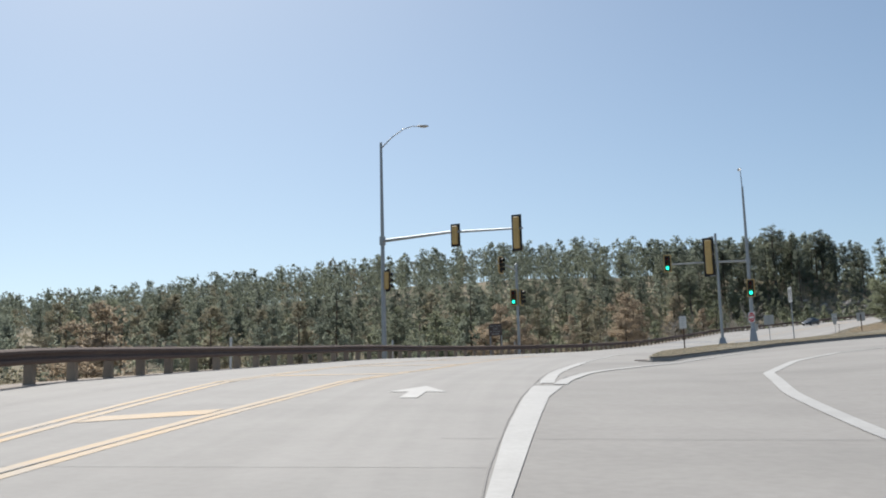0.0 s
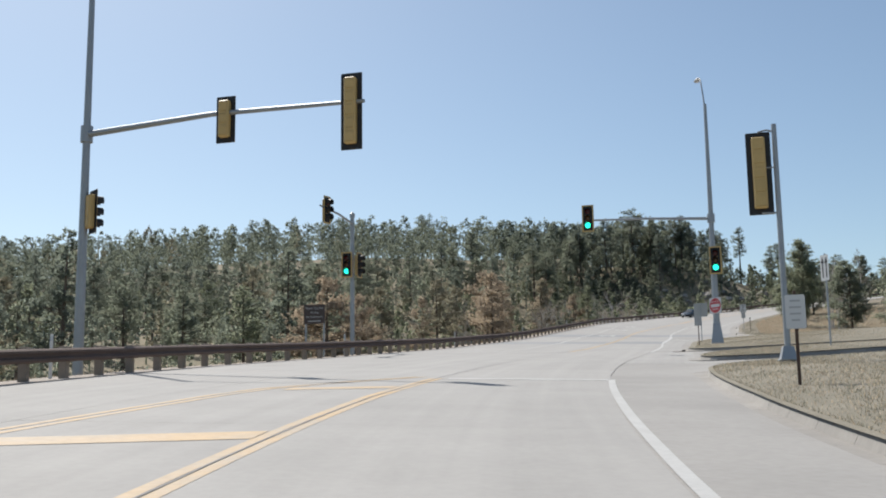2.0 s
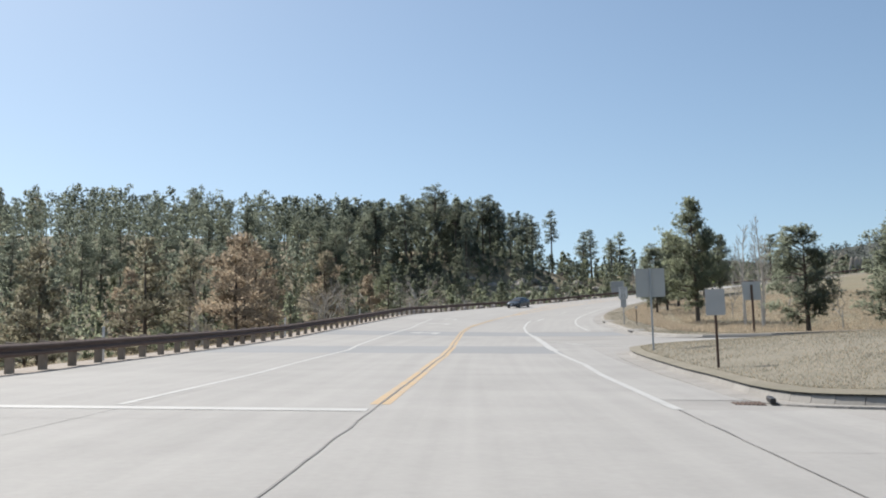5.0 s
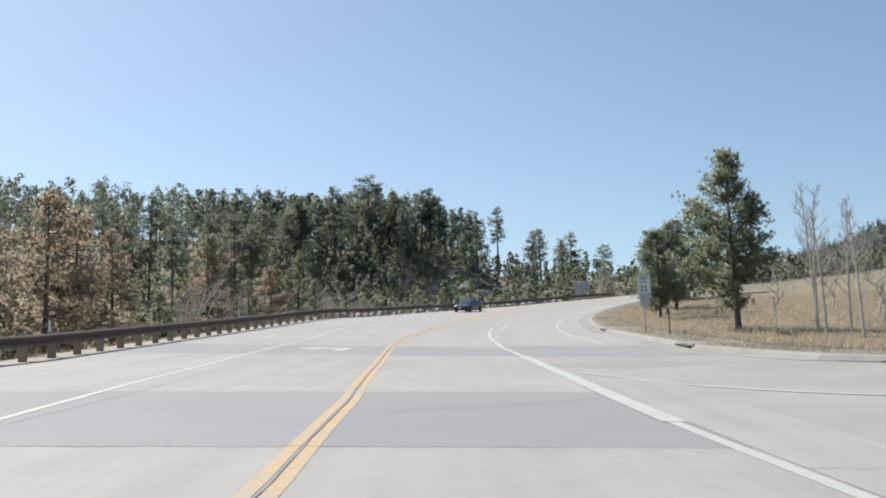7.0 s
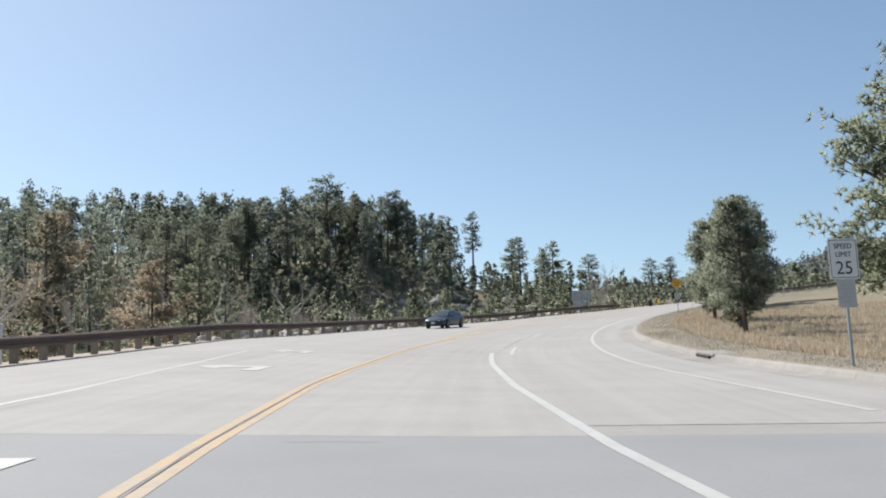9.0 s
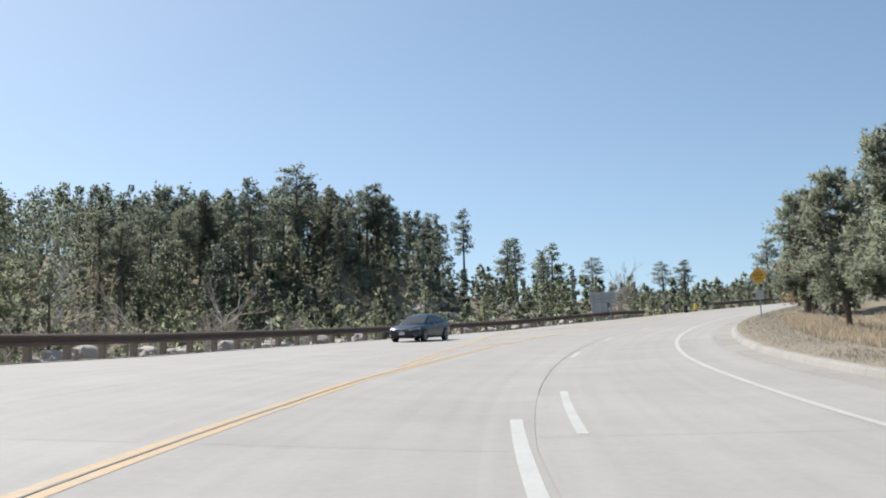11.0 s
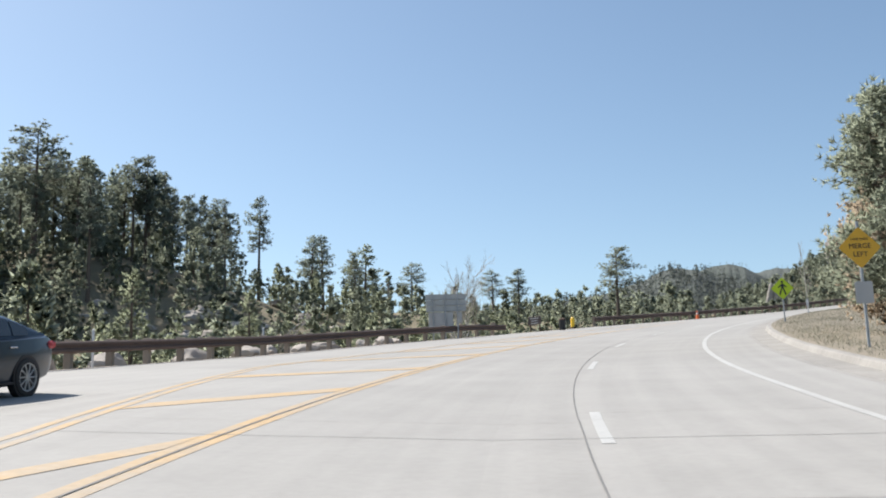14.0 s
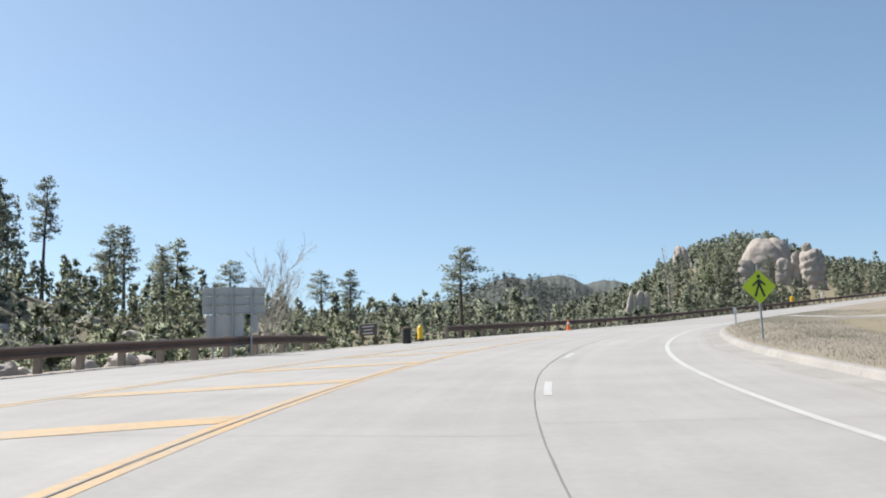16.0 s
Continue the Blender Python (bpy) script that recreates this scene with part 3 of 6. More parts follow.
def smooth_outline(pts, sub=4):
    out = []
    n = len(pts)
    for i in range(n):
        p0, p1, p2, p3 = (Vector((*pts[(i + k) % n], 0)) for k in (-1, 0, 1, 2))
        for k in range(sub):
            t = k / sub
            q = .5 * ((2 * p1) + (p2 - p0) * t + (2 * p0 - 5 * p1 + 4 * p2 - p3) * t * t + (3 * p1 - p0 - 3 * p2 + p3) * t ** 3)
            out.append((q.x, q.y))
    return out


ISL_A = smooth_outline([(37.0, 3.75), (41, 3.85), (47, 3.95), (53, 4.2), (61, 4.65), (63.6, 5.3), (65.2, 6.5), (66.5, 8.6), (69, 13), (72, 19), (67, 16.5), (62.7, 13.6), (57, 11.3), (50.1, 9.2), (43.8, 6.8), (39.8, 5.2), (37.7, 4.4)])
ISL_B = smooth_outline([(77.2, 5.3), (79.6, 6.4), (80.6, 8.5), (83, 14), (84, 24), (77, 19), (73.2, 11), (72.0, 8.0), (72.3, 6.4), (73.4, 5.25)])
ISL_C = smooth_outline([(92.3, 4.8), (98, 4.95), (106, 5.05), (111, 5.2), (114.4, 5.75), (116, 7.4), (116.8, 11), (118, 16), (119, 23), (118, 31), (106, 34), (92, 30), (88.4, 16), (88.2, 10), (88.8, 7.6), (90.2, 5.6)])
island_a = grass_area("grass_island_1", ISL_A, "raised island of dull dry grass inside a concrete kerb", (56, 7.6))
island_b = grass_area("grass_island_2", ISL_B, "narrow raised island of dry grass inside a concrete kerb", (76, 9))
island_c = grass_area("grass_island_3", ISL_C, "wide raised island of dry grass inside a concrete kerb", (104, 15), .17, .35)
for isl, outline in ((island_a, ISL_A), (island_b, ISL_B), (island_c, ISL_C)):
    kerb_run(outline + outline[:1], isl, pitch=2.4)

def verge_z(s, o, x, y):
    """Height of the verge at o metres behind the kerb (arrays)."""
    o = np.asarray(o, float)
    turf = road_z(s, ramp(s, KERB_S, KERB_L) + o) + .15 + .015 * o
    return turf + (land_z(x, y) - .12 - turf) * np.clip((o - 2) / 4.5, 0, 1) + np.where(o > 6.5, .12, 0)


verge = thing("verge", Matrix(), "dry grass verge rising behind a concrete kerb", "verge", kind="structure")
VER = [(126.1, 26), (126.25, 19), (126.6, 13.5), (128, 10.4), (130, 9.35), (133.5, 8.4), (137.5, 7.75), (142, 7.55)] + [(float(s), float(ramp(s, KERB_S, KERB_L))) for s in np.arange(146, 339, 4)]
kerb_run(VER, verge, pitch=3.2, lead=.6)
OFFS = [.2, 1.0, 2.0, 3.2, 4.6, 6.5]
v = []
for s, l in VER:
    for o in OFFS:
        p = at(s, l + o)
        p.z = float(verge_z(s, min(o, 6.4999), p.x, p.y)[0]) + (.05 * noise.noise((s * .7, o, 3)) if .5 < o < 6 else 0)
        v.append(p)
no = len(OFFS)
part("turf", Shape().add(v, [(i * no + j, i * no + j + 1, (i + 1) * no + j + 1, (i + 1) * no + j) for i in range(len(VER) - 1) for j in range(no - 1)]), TURF, verge, smooth=True)

# storm drains in the gutters


def storm_drain(s, l, long, turn, label, grate=True):
    d = thing("storm_drain", rest(s, l, .012) @ pose(0, 0, 0, 0, 0, -turn), label, "drain", "kerb inlets")
    if not grate:
        part("cover_slab", Shape().box(.47, 0, .122, .86, long + .5, .08, .012), KERB, d)
    # solid black block: the shade inside the inlet is painted, nothing is open
    part("inlet_throat", Shape().box(.015 if not grate else .05, 0, .06, .09, long * (1 if not grate else .55), .08, .01), SIGNAL_BLACK, d, "black block painted as the shade in the inlet")
    if not grate:
        return
    part("grate_frame", Shape().box(-.3, 0, -.006, .5, long * .55, .02, .004), BROWN_POST, d)
    for k in range(7):
        part("grate_bar", Shape().box(-.5 + .066 * k, 0, .01, .03, long * .5, .014, .003), BROWN_POST, d)


storm_drain(38.6, 3.78, 1.1, 2, "concrete kerb inlet with a dark iron grate at an island's nose")
storm_drain(91.3, 4.5, 1.1, 10, "concrete kerb inlet with a brown grate at an island's corner")
storm_drain(140.0, 7.62, 2.6, -1, "long concrete kerb inlet beside the verge, its throat's shade painted as a black block", False)
storm_drain(161.0, 6.72, 1.6, -2, "concrete kerb inlet beside the verge, its throat's shade painted as a black block", False)


# ---- gravel shoulder under the rail ----
shoulder = thing("gravel_shoulder", Matrix(), "pale pinkish gravel strip between pavement edge and bank", "shoulder", kind="structure")
v, offs = [], (.34, .22, -.1, -.45, -.9, -1.5, -2.3)
for s in np.arange(-30, 262.1, .75):
    e = float(ramp(s, LEFT_S, LEFT_L))
    for j, o in enumerate(offs):
        w = .12 * noise.noise((s * .6, o, 9)) if 1 < j else .05 * noise.noise((s * 1.3, 2, 9))
        p = at(s, e + o + w)
        p.z = at(s, e + .28).z + (.002, .012, .0, -.01, -.02, -.03, 0)[j] + .012 * noise.noise((s * 2.3, o * 3, 4))
        if j == 6:
            p.z = float(land_z(p.x, p.y)[0]) - .05
        v.append(p)
n = len(offs)
part("gravel", Shape().add(v, [(i * n + j, (i + 1) * n + j, (i + 1) * n + j + 1, i * n + j + 1) for i in range(len(v) // n - 1) for j in range(n - 1)]), GRAVEL, shoulder, smooth=True)
line("edge_crack", [(s, float(ramp(s, LEFT_S, LEFT_L)) + .37) for s in np.arange(-30, 250.1, 5)], .03, SEAL, shoulder, None, None, .5, .012, .05)


# ---- guard rails ----
WBEAM = [(0, .72), (.035, .715), (.085, .675), (.085, .625), (.03, .585), (.03, .545), (.085, .505), (.085, .455), (.035, .415), (0, .41), (-.012, .42), (.012, .46), (.06, .51), (.005, .55), (.005, .58), (.06, .63), (.06, .67), (.02, .705)]


def guard_rail(s0, s1, label, tail=True):
    g = thing("guard_rail", Matrix(), label, "guard rail", "guard rails")
    post = Shape().box(-.16, 0, .34, .2, .16, .84, .012).mesh("post", POST_WOOD)
    block = Shape().box(-.02, 0, .57, .13, .15, .34, .01).mesh("block", POST_WOOD)
    s = s0
    while s < s1:
        l = float(ramp(s, LEFT_S, LEFT_L)) + .0
        m = stand(s, l, -.02)
        part("post", post, POST_WOOD, g, m=m)
        part("spacer_block", block, POST_WOOD, g, m=m)
        s += 1.9
    s = s0 - .5
    k = 0
    while s < s1:
        e = min(s + 3.81, s1 + .6)
        rings = []
        for q in (s, (s + e) / 2, e + .12):
            l = float(ramp(q, LEFT_S, LEFT_L)) + .05
            h = heading(q)
            sink = max(0, (q - s1 + 6) / 6) ** 2 * .12 * tail
            base = at(q, l, -.02 - sink)
            rings.append([base + Vector((math.cos(h) * u, -math.sin(h) * u, w)) for u, w in [(u + .004 * (k % 2), w) for u, w in WBEAM]])
        part("beam", Shape().loft(rings), WEATHERED, g)
        s, k = e, k + 1
    return g


guard_rail(-24, 248.2, "dark brown steel guard rail on short grey timber posts")
guard_rail(262, 388, "dark brown guard rail on pale posts beyond the side track", False)


def delineator(s, l, high=1.12, label="slim white plastic marker post with a pale reflector"):
    d = thing("delineator", stand(s, l, -.1), label, "marker post", "marker posts")
    part("stem", Shape().box(0, 0, high / 2, .08, .03, high, .006), SIGN_WHITE, d)
    part("reflector", Shape().box(0, -.02, high - .1, .07, .012, .12, .004), LAMP_GLASS, d)
    return d


for s in (12, 34, 56.3, 82, 107.1, 133, 157, 177, 197, 215.5, 226):
    delineator(s, float(ramp(s, LEFT_S, LEFT_L)) - .75)
d = delineator(258.6, 5.6, .95)
part("panel", Shape().box(0, -.02, .92, .15, .012, .36, .004), SIGN_WHITE, d)
d = delineator(356, -9.9, 1.5)
part("panel", Shape().box(0, -.02, 1.3, .3, .012, .6, .004), SIGN_WHITE, d)


# ---- traffic signals ----
def signal_head(parent, m, lights, lit=None, dark_side=False):
    """A signal head that faces local -y: housing, backplate with yellow border, lenses and visors."""
    n = lights
    high = .375 * n
    h = part("signal_head", Shape().box(0, .1, 0, .34, .2, high, .03), SIGNAL_YELLOW, parent, m=m)
    sh = Shape().plate(rounded(.62, high + .31, .05), .012, y=.0)
    part("backplate", sh, SIGNAL_BLACK, h, "black backplate")
    w, z, t = .31, (high + .31) / 2, .072
    b = Shape()
    for cx, cz, sx, sz in ((0, z - t / 2, .62, t), (0, -z + t / 2, .62, t), (w - t / 2, 0, t, 2 * z - 2 * t), (-w + t / 2, 0, t, 2 * z - 2 * t)):
        b.box(cx, -.006, cz, sx, .008, sz)
    part("border", b, SIGNAL_YELLOW, h, "yellow reflective border")
    for k in range(n):
        cz = high / 2 - .1875 - .375 * k
        door = Shape().box(0, -.02, cz, .33, .05, .33, .02)
        part("lens_door", door, SIGNAL_BLACK, h)
        mat = {0: LENS_RED, n - 1: LENS_GREEN if lit == "green" else SIGNAL_BLACK}.get(k, LENS_AMBER)
        lens = Shape()
        rings = [[(r * math.cos(a), y, cz + r * math.sin(a)) for a in [2 * math.pi * q / 20 for q in range(20)]] for r, y in ((.145, -.045), (.13, -.062), (.08, -.078), (.02, -.084))]
        lens.loft(rings)
        part("lens", lens, mat, h, "glowing green lens" if mat is LENS_GREEN else "", True)
        arc = [radians(-35 + 250 * q / 16) for q in range(17)]
        outer = [[(.165 * math.cos(a), y, cz + .165 * math.sin(a)) for a in arc] for y in (-.045, -.3)]
        inner = [[(.155 * math.cos(a), y, cz + .155 * math.sin(a)) for a in arc] for y in (-.3, -.045)]
        part("visor", Shape().loft(outer + inner, False, closed=False), SIGNAL_BLACK, h)
    bk = Shape()
    for k in range(n):
        cz = high / 2 - .1875 - .375 * k
        bk.box(0, .205, cz, .26, .02, .27, .008)
    part("back_cover", bk, SIGNAL_YELLOW, h)
    return h


def round_pole(parent, high, r0, r1, name="pole", z0=0.0):
    return part(name, Shape().tube([(0, 0, z0), (0, 0, z0 + (high - z0) * .5), (0, 0, high)], [r0, (r0 + r1) / 2, r1], 16), STEEL, parent, smooth=True)


def pole_foot(parent, kind):
    if kind == "wide":
        rings = [[(x * a, y * a, z) for x, y in ((-1, -1), (1, -1), (1, 1), (-1, 1))] for a, z in ((.31, 0), (.3, .05), (.18, .98), (.175, 1.0))]
        part("base_cover", Shape().loft(rings), STEEL, parent)
        part("collar", Shape().tube([(0, 0, .98), (0, 0, 1.06)], .19, 16), STEEL, parent)
    else:
        part("base_plate", Shape().box(0, 0, .03, .46, .46, .05, .01), STEEL, parent)
        rings = [[(x * a, y * a, z) for x, y in ((-1, -1), (1, -1), (1, 1), (-1, 1))] for a, z in ((.2, .05), (.19, .1), (.13, .34), (.12, .36))]
        part("base_cover", Shape().loft(rings), STEEL, parent)
    for x in (-.17, .17):
        for y in (-.17, .17):
            part("anchor_bolt", Shape().tube([(x, y, -.02), (x, y, .12)], .018, 6), STEEL, parent)


def luminaire(parent, top, reach, turn, rise=.86):
    """A bracket arm with a cobra-head lamp."""
    m = pose(0, 0, top, 0, 0, turn)
    pts = [(0, 0, -.25), (.3 * reach, 0, .42 * rise), (.6 * reach, 0, .85 * rise), (.85 * reach, 0, rise), (reach, 0, rise)]
    arm = part("lamp_arm", Shape().tube(pts, [.045, .04, .035, .03, .03], 8), STEEL, parent, smooth=True, m=m)
    rings = [[(x, w * math.cos(a), rise + .02 + h * math.sin(a)) for a in [2 * math.pi * k / 12 for k in range(12)]] for x, w, h in ((reach - .1, .05, .04), (reach + .1, .13, .07), (reach + .5, .16, .08), (reach + .68, .06, .03))]
    part("lamp_head", Shape().loft(rings), ALU, arm, smooth=True)
    part("lamp_lens", Shape().box(reach + .33, 0, rise - .05, .34, .2, .04, .015), LAMP_GLASS, arm)


def to_local(m, s, l, dz=0.0):
    return m.inverted() @ at(s, l, dz)


# tall mast behind the guard rail, arm over the oncoming lanes
mA = stand(63.8, -14.8, -.75)
mastA = thing("signal_mast", mA, "tall grey signal mast with lamp and long arm behind the rail", "traffic signal")
round_pole(mastA, 15.1, .17, .085)
pole_foot(mastA, "plate")
luminaire(mastA, 14.95, 2.55, 25, 1.3)
tipA = to_local(mA, 59.6, -4.3, 7.45)
rootA = Vector((0, 0, 8.42))
part("mast_arm", Shape().tube([rootA, rootA.lerp(tipA, .5) + Vector((0, 0, .16)), tipA], [.11, .08, .055], 12), STEEL, mastA, smooth=True)
part("arm_collar", Shape().tube([(0, 0, 8.15), (0, 0, 8.7)], .2, 14), STEEL, mastA)
faceA = math.degrees(math.atan2(tipA.y, tipA.x))
for f, n, dz in ((.55, 3, .0), (.963, 5, -.1)):
    p = rootA.lerp(tipA, f) + Vector((0, 0, .12 * (1 - f)))
    signal_head(mastA, pose(p.x, p.y, p.z + dz - (.16 if n == 5 else .12), 0, 0, 180 - 6), n)
signal_head(mastA, pose(.36, -.05, 5.78, 0, 0, 140), 3)
for q in (([(0, 0, 6.2), (.4, 0, 6.2)], .03, 8), ([(0, 0, 5.3), (.4, 0, 5.3)], .03, 8)):
    part("head_bracket", Shape().tube(*q), STEEL, mastA)

# shorter mast behind the guard rail
mB = stand(88.2, -13.35, -.7)
mastB = thing("signal_mast", mB, "grey signal post with a short arm behind the guard rail", "traffic signal")
round_pole(mastB, 8.45, .13, .11)
part("pole_cap", Shape().tube([(0, 0, 8.3), (0, 0, 8.5), (0, 0, 8.62)], [.15, .15, .04], 12), STEEL, mastB)
pole_foot(mastB, "plate")
tipB = to_local(mB, 81.9, -12.85, 7.45)
part("short_arm", Shape().tube([(0, 0, 7.95), tuple(Vector((0, 0, 7.95)).lerp(tipB, .5) + Vector((0, 0, .1))), tuple(tipB), tuple(tipB + (tipB - Vector((0, 0, 7.95))) * .1)], [.07, .06, .05, .045], 10), STEEL, mastB, smooth=True)
signal_head(mastB, pose(tipB.x + .1, tipB.y + .3, tipB.z - .1, 0, 0, 75), 3)
signal_head(mastB, pose(-.22, -.32, 5.58, 0, 0, 4), 3, "green")
signal_head(mastB, pose(.45, -.1, 5.55, 0, 0, 80), 3)
for q in (([(-.1, -.05, 6.0), (.5, -.05, 6.0)], .025, 8), ([(-.1, -.05, 5.1), (.5, -.05, 5.1)], .025, 8)):
    part("head_bracket", Shape().tube(*q), STEEL, mastB)

# tall mast on the wide island, with the no-entry sign
mC = stand(87.9, 6.25, .42)
mastC = thing("signal_mast", mC, "tall grey signal mast with lamp, arm and no-entry sign", "traffic signal")
round_pole(mastC, 12.6, .17, .08, z0=.95)
pole_foot(mastC, "wide")
part("arm_collar", Shape().tube([(0, 0, 6.25), (0, 0, 6.7)], .19, 14), STEEL, mastC)
tipC = to_local(mC, 87.4, -.35, 6.98)
part("mast_arm", Shape().tube([(0, 0, 6.46), tuple(Vector((0, 0, 6.46)).lerp(tipC, .5) + Vector((0, 0, .05))), tuple(tipC)], [.085, .065, .05], 10), STEEL, mastC, smooth=True)
signal_head(mastC, pose(tipC.x + .3, tipC.y - .12, tipC.z + .08, 0, 0, -2), 3, "green")
signal_head(mastC, pose(.1, -.36, 4.22, 0, 0, -4), 3, "green")
luminaire(mastC, 12.45, 1.3, 100, 1.95)
noentry = part("no_entry_plate", Shape().plate(rounded(.915, .915, .06), .006, y=0), SIGN_WHITE, mastC, "white square plate with red disc", m=pose(-.03, -.22, 1.9, 0, 0, -46) @ Matrix.Scale(.88, 4))
part("red_disc", Shape().plate(disc(.43, 40), .003, y=-.004), SIGN_RED, noentry)
part("white_bar", Shape().plate([(-.34, -.085), (.34, -.085), (.34, .085), (-.34, .085)], .003, y=-.008), SIGN_WHITE, noentry)
lettering("letters", "DO NOT", .155, SIGN_WHITE, noentry, 0, -.007, .215, .95)
lettering("letters", "ENTER", .165, SIGN_WHITE, noentry, 0, -.007, -.205, .95)

# post on the first island with a five-lamp head seen from behind
mD = stand(60.0, 6.55, .3)
mastD = thing("signal_mast", mD, "slim pale steel signal post on an island, head turned away", "traffic signal")
round_pole(mastD, 6.15, .08, .065, z0=.3)
pole_foot(mastD, "plate")
signal_head(mastD, pose(-.42, .05, 4.86, 0, 0, 172), 5)
for q in (([(0, 0, 5.95), (-.2, 0, 6.0), (-.42, 0, 5.95)], .025, 8), ([(0, 0, 3.8), (-.42, 0, 3.8)], .025, 8), ([(0, 0, 5.0), (-.3, 0, 5.0)], .02, 8)):
    part("head_bracket", Shape().tube(*q), STEEL, mastD)


# ---- signs ----
def sign_post(name, s, l, dz, high, label, category="road sign", turn=0.0, mat=None, r=.028, square=True, group=""):
    t = thing(name, stand(s, l, dz, turn), label, category, group)
    sh = Shape().box(0, 0, high / 2 - .15, r * 2, r * 2, high + .31, .006) if square else Shape().tube([(0, 0, -.2), (0, 0, high)], r, 10)
    part("post", sh, mat or STEEL, t)
    return t


def plate(parent, w, h, z, face, label="", back=None, x=0.0, y=-.045, r=.04, tilt=0.0):
    return part("plate", Shape().plate(rounded(w, h, r), .004, y=0), face, parent, label, m=pose(x, y, z, 0, tilt, 0))


t = sign_post("speed_sign", 151.9, 7.95, .15, 2.74, "white speed limit sign over a small plate on a steel post", turn=-8)
p = plate(t, .66, .88, 2.3, SIGN_WHITE)
b = Shape()
for o, i in ((rounded(.61, .82, .04), rounded(.585, .795, .035)),):
    n = len(o)
    b.add([(x, -.004, z) for x, z in o] + [(x, -.004, z) for x, z in i], [(k, (k + 1) % n, (k + 1) % n + n, k + n) for k in range(n)])
part("black_border", b, SIGN_BLACK, p)
lettering("letters", "SPEED", .16, SIGN_BLACK, p, 0, -.006, .27, .95)
lettering("letters", "LIMIT", .16, SIGN_BLACK, p, 0, -.006, .09, .95)
lettering("letters", "25", .4, SIGN_BLACK, p, 0, -.006, -.21, .98)
q = plate(t, .42, .6, 1.55, SIGN_GREY, "small pale plate")
bars("unreadable_writing", [.7, .8, .6, .75, .5], ALU, q, -.005, .4, .17, .09, .035)
t = sign_post("marker_stake", 149.6, 8.7, .1, 1.35, "dark steel stake with a small pale diamond", "marker post", mat=BROWN_POST)
plate(t, .17, .17, 1.3, SIGN_GREY, tilt=45, r=.01)

t = sign_post("merge_sign", 213.6, 7.05, .1, 2.9, "amber diamond merge sign over a grey plate on a post", turn=-10)
p = plate(t, .68, .68, 2.3, SIGN_AMBER, tilt=45, r=.05)
p2 = part("writing_face", Shape().plate([(-.001, -.001), (.001, -.001), (.001, .001), (-.001, .001)], .001, y=-.006), SIGN_AMBER, t, m=pose(0, -.045, 2.3))
lettering("letters", "LANE ENDS", .075, SIGN_BLACK, p2, 0, -.007, .19, 1.0)
lettering("letters", "MERGE", .16, SIGN_BLACK, p2, 0, -.007, .03, 1.0)
lettering("letters", "LEFT", .16, SIGN_BLACK, p2, 0, -.007, -.16, 1.0)
plate(t, .4, .5, 1.28, SIGN_GREY, "small grey plate")

t = sign_post("crossing_sign", 239.8, 6.2, .35, 2.0, "lime diamond warning sign with a dark symbol on a post", turn=-14)
p = plate(t, .72, .72, 1.35, SIGN_LIME, tilt=45, r=.04)
s2 = Shape().plate([(-.05, .0), (.06, .0), (.05, .22), (-.04, .22)], .002, y=-.006)
s2.plate(disc(.055, 14, .0, .3), .002, y=-.006)
s2.plate([(-.05, .02), (.0, .02), (-.1, -.3), (-.16, -.27)], .002, y=-.006).plate([(0, .02), (.06, .02), (.17, -.28), (.11, -.31)], .002, y=-.006)
s2.plate([(-.04, .2), (-.05, .12), (-.18, .0), (-.2, .05)], .002, y=-.006).plate([(.05, .2), (.05, .12), (.17, .02), (.19, .07)], .002, y=-.006)
part("symbol", s2, SIGN_BLACK, t, m=pose(0, -.05, 1.35))

t = sign_post("small_sign", 50.8, 5.0, .1, 1.72, "pale grey notice plate on a dark brown stake", mat=BROWN_POST, turn=10)
p = plate(t, .33, .58, 1.36, SIGN_WHITE, r=.03)
bars("unreadable_writing", [.6, .7, .65, .5], SIGN_GREY, p, -.005, .28, .17, .11, .03)
t = sign_post("small_sign", 98.7, 5.5, .15, 1.85, "pale grey notice plate on a dark brown stake", mat=BROWN_POST, turn=4)
plate(t, .44, .6, 1.55, SIGN_GREY)
t = sign_post("road_sign", 109.3, 5.75, .15, 2.75, "back of a square grey aluminium sign on a thin post", turn=182)
plate(t, .95, .95, 2.28, ALU)
t = sign_post("road_sign", 74.9, 10.0, .2, 3.6, "tall white arrow sign on a steel post", turn=58)
p = plate(t, .46, 1.0, 3.05, SIGN_WHITE)
a2 = Shape()
for x0, k in ((-.1, -1), (.1, 1)):
    a2.plate([(x0 - .025, -.38), (x0 + .025, -.38), (x0 + .025, .2), (x0 + .08, .18), (x0, .42), (x0 - .08, .18), (x0 - .025, .2)], .002, y=-.006)
part("arrow_marks", a2, SIGN_BLACK, p)
t = sign_post("road_sign", 129.5, 13.2, .3, 2.3, "back of a pale sign on a brown timber post", turn=175, mat=BROWN_POST, r=.05)
plate(t, .9, .95, 2.0, ALU)

# brown farewell sign beyond the guard rail
t = thing("brown_sign", stand(83.2, -13.75, -.9, 4), "dark brown wooden farewell sign with pale letters on two posts", "sign")
for x in (-.5, .5):
    part("post", Shape().box(x, .03, 1.6, .08, .08, 3.6, .012), STEEL, t)
p = part("board", Shape().plate(rounded(1.16, .98, .03), .04, y=-.06), SIGN_BROWN, t, m=pose(0, 0, 2.95))
lettering("letters", "Thank You For", .17, SIGN_GREY, p, 0, -.064, .3, .95)
lettering("letters", "Visiting", .17, SIGN_GREY, p, 0, -.064, .08, .95)
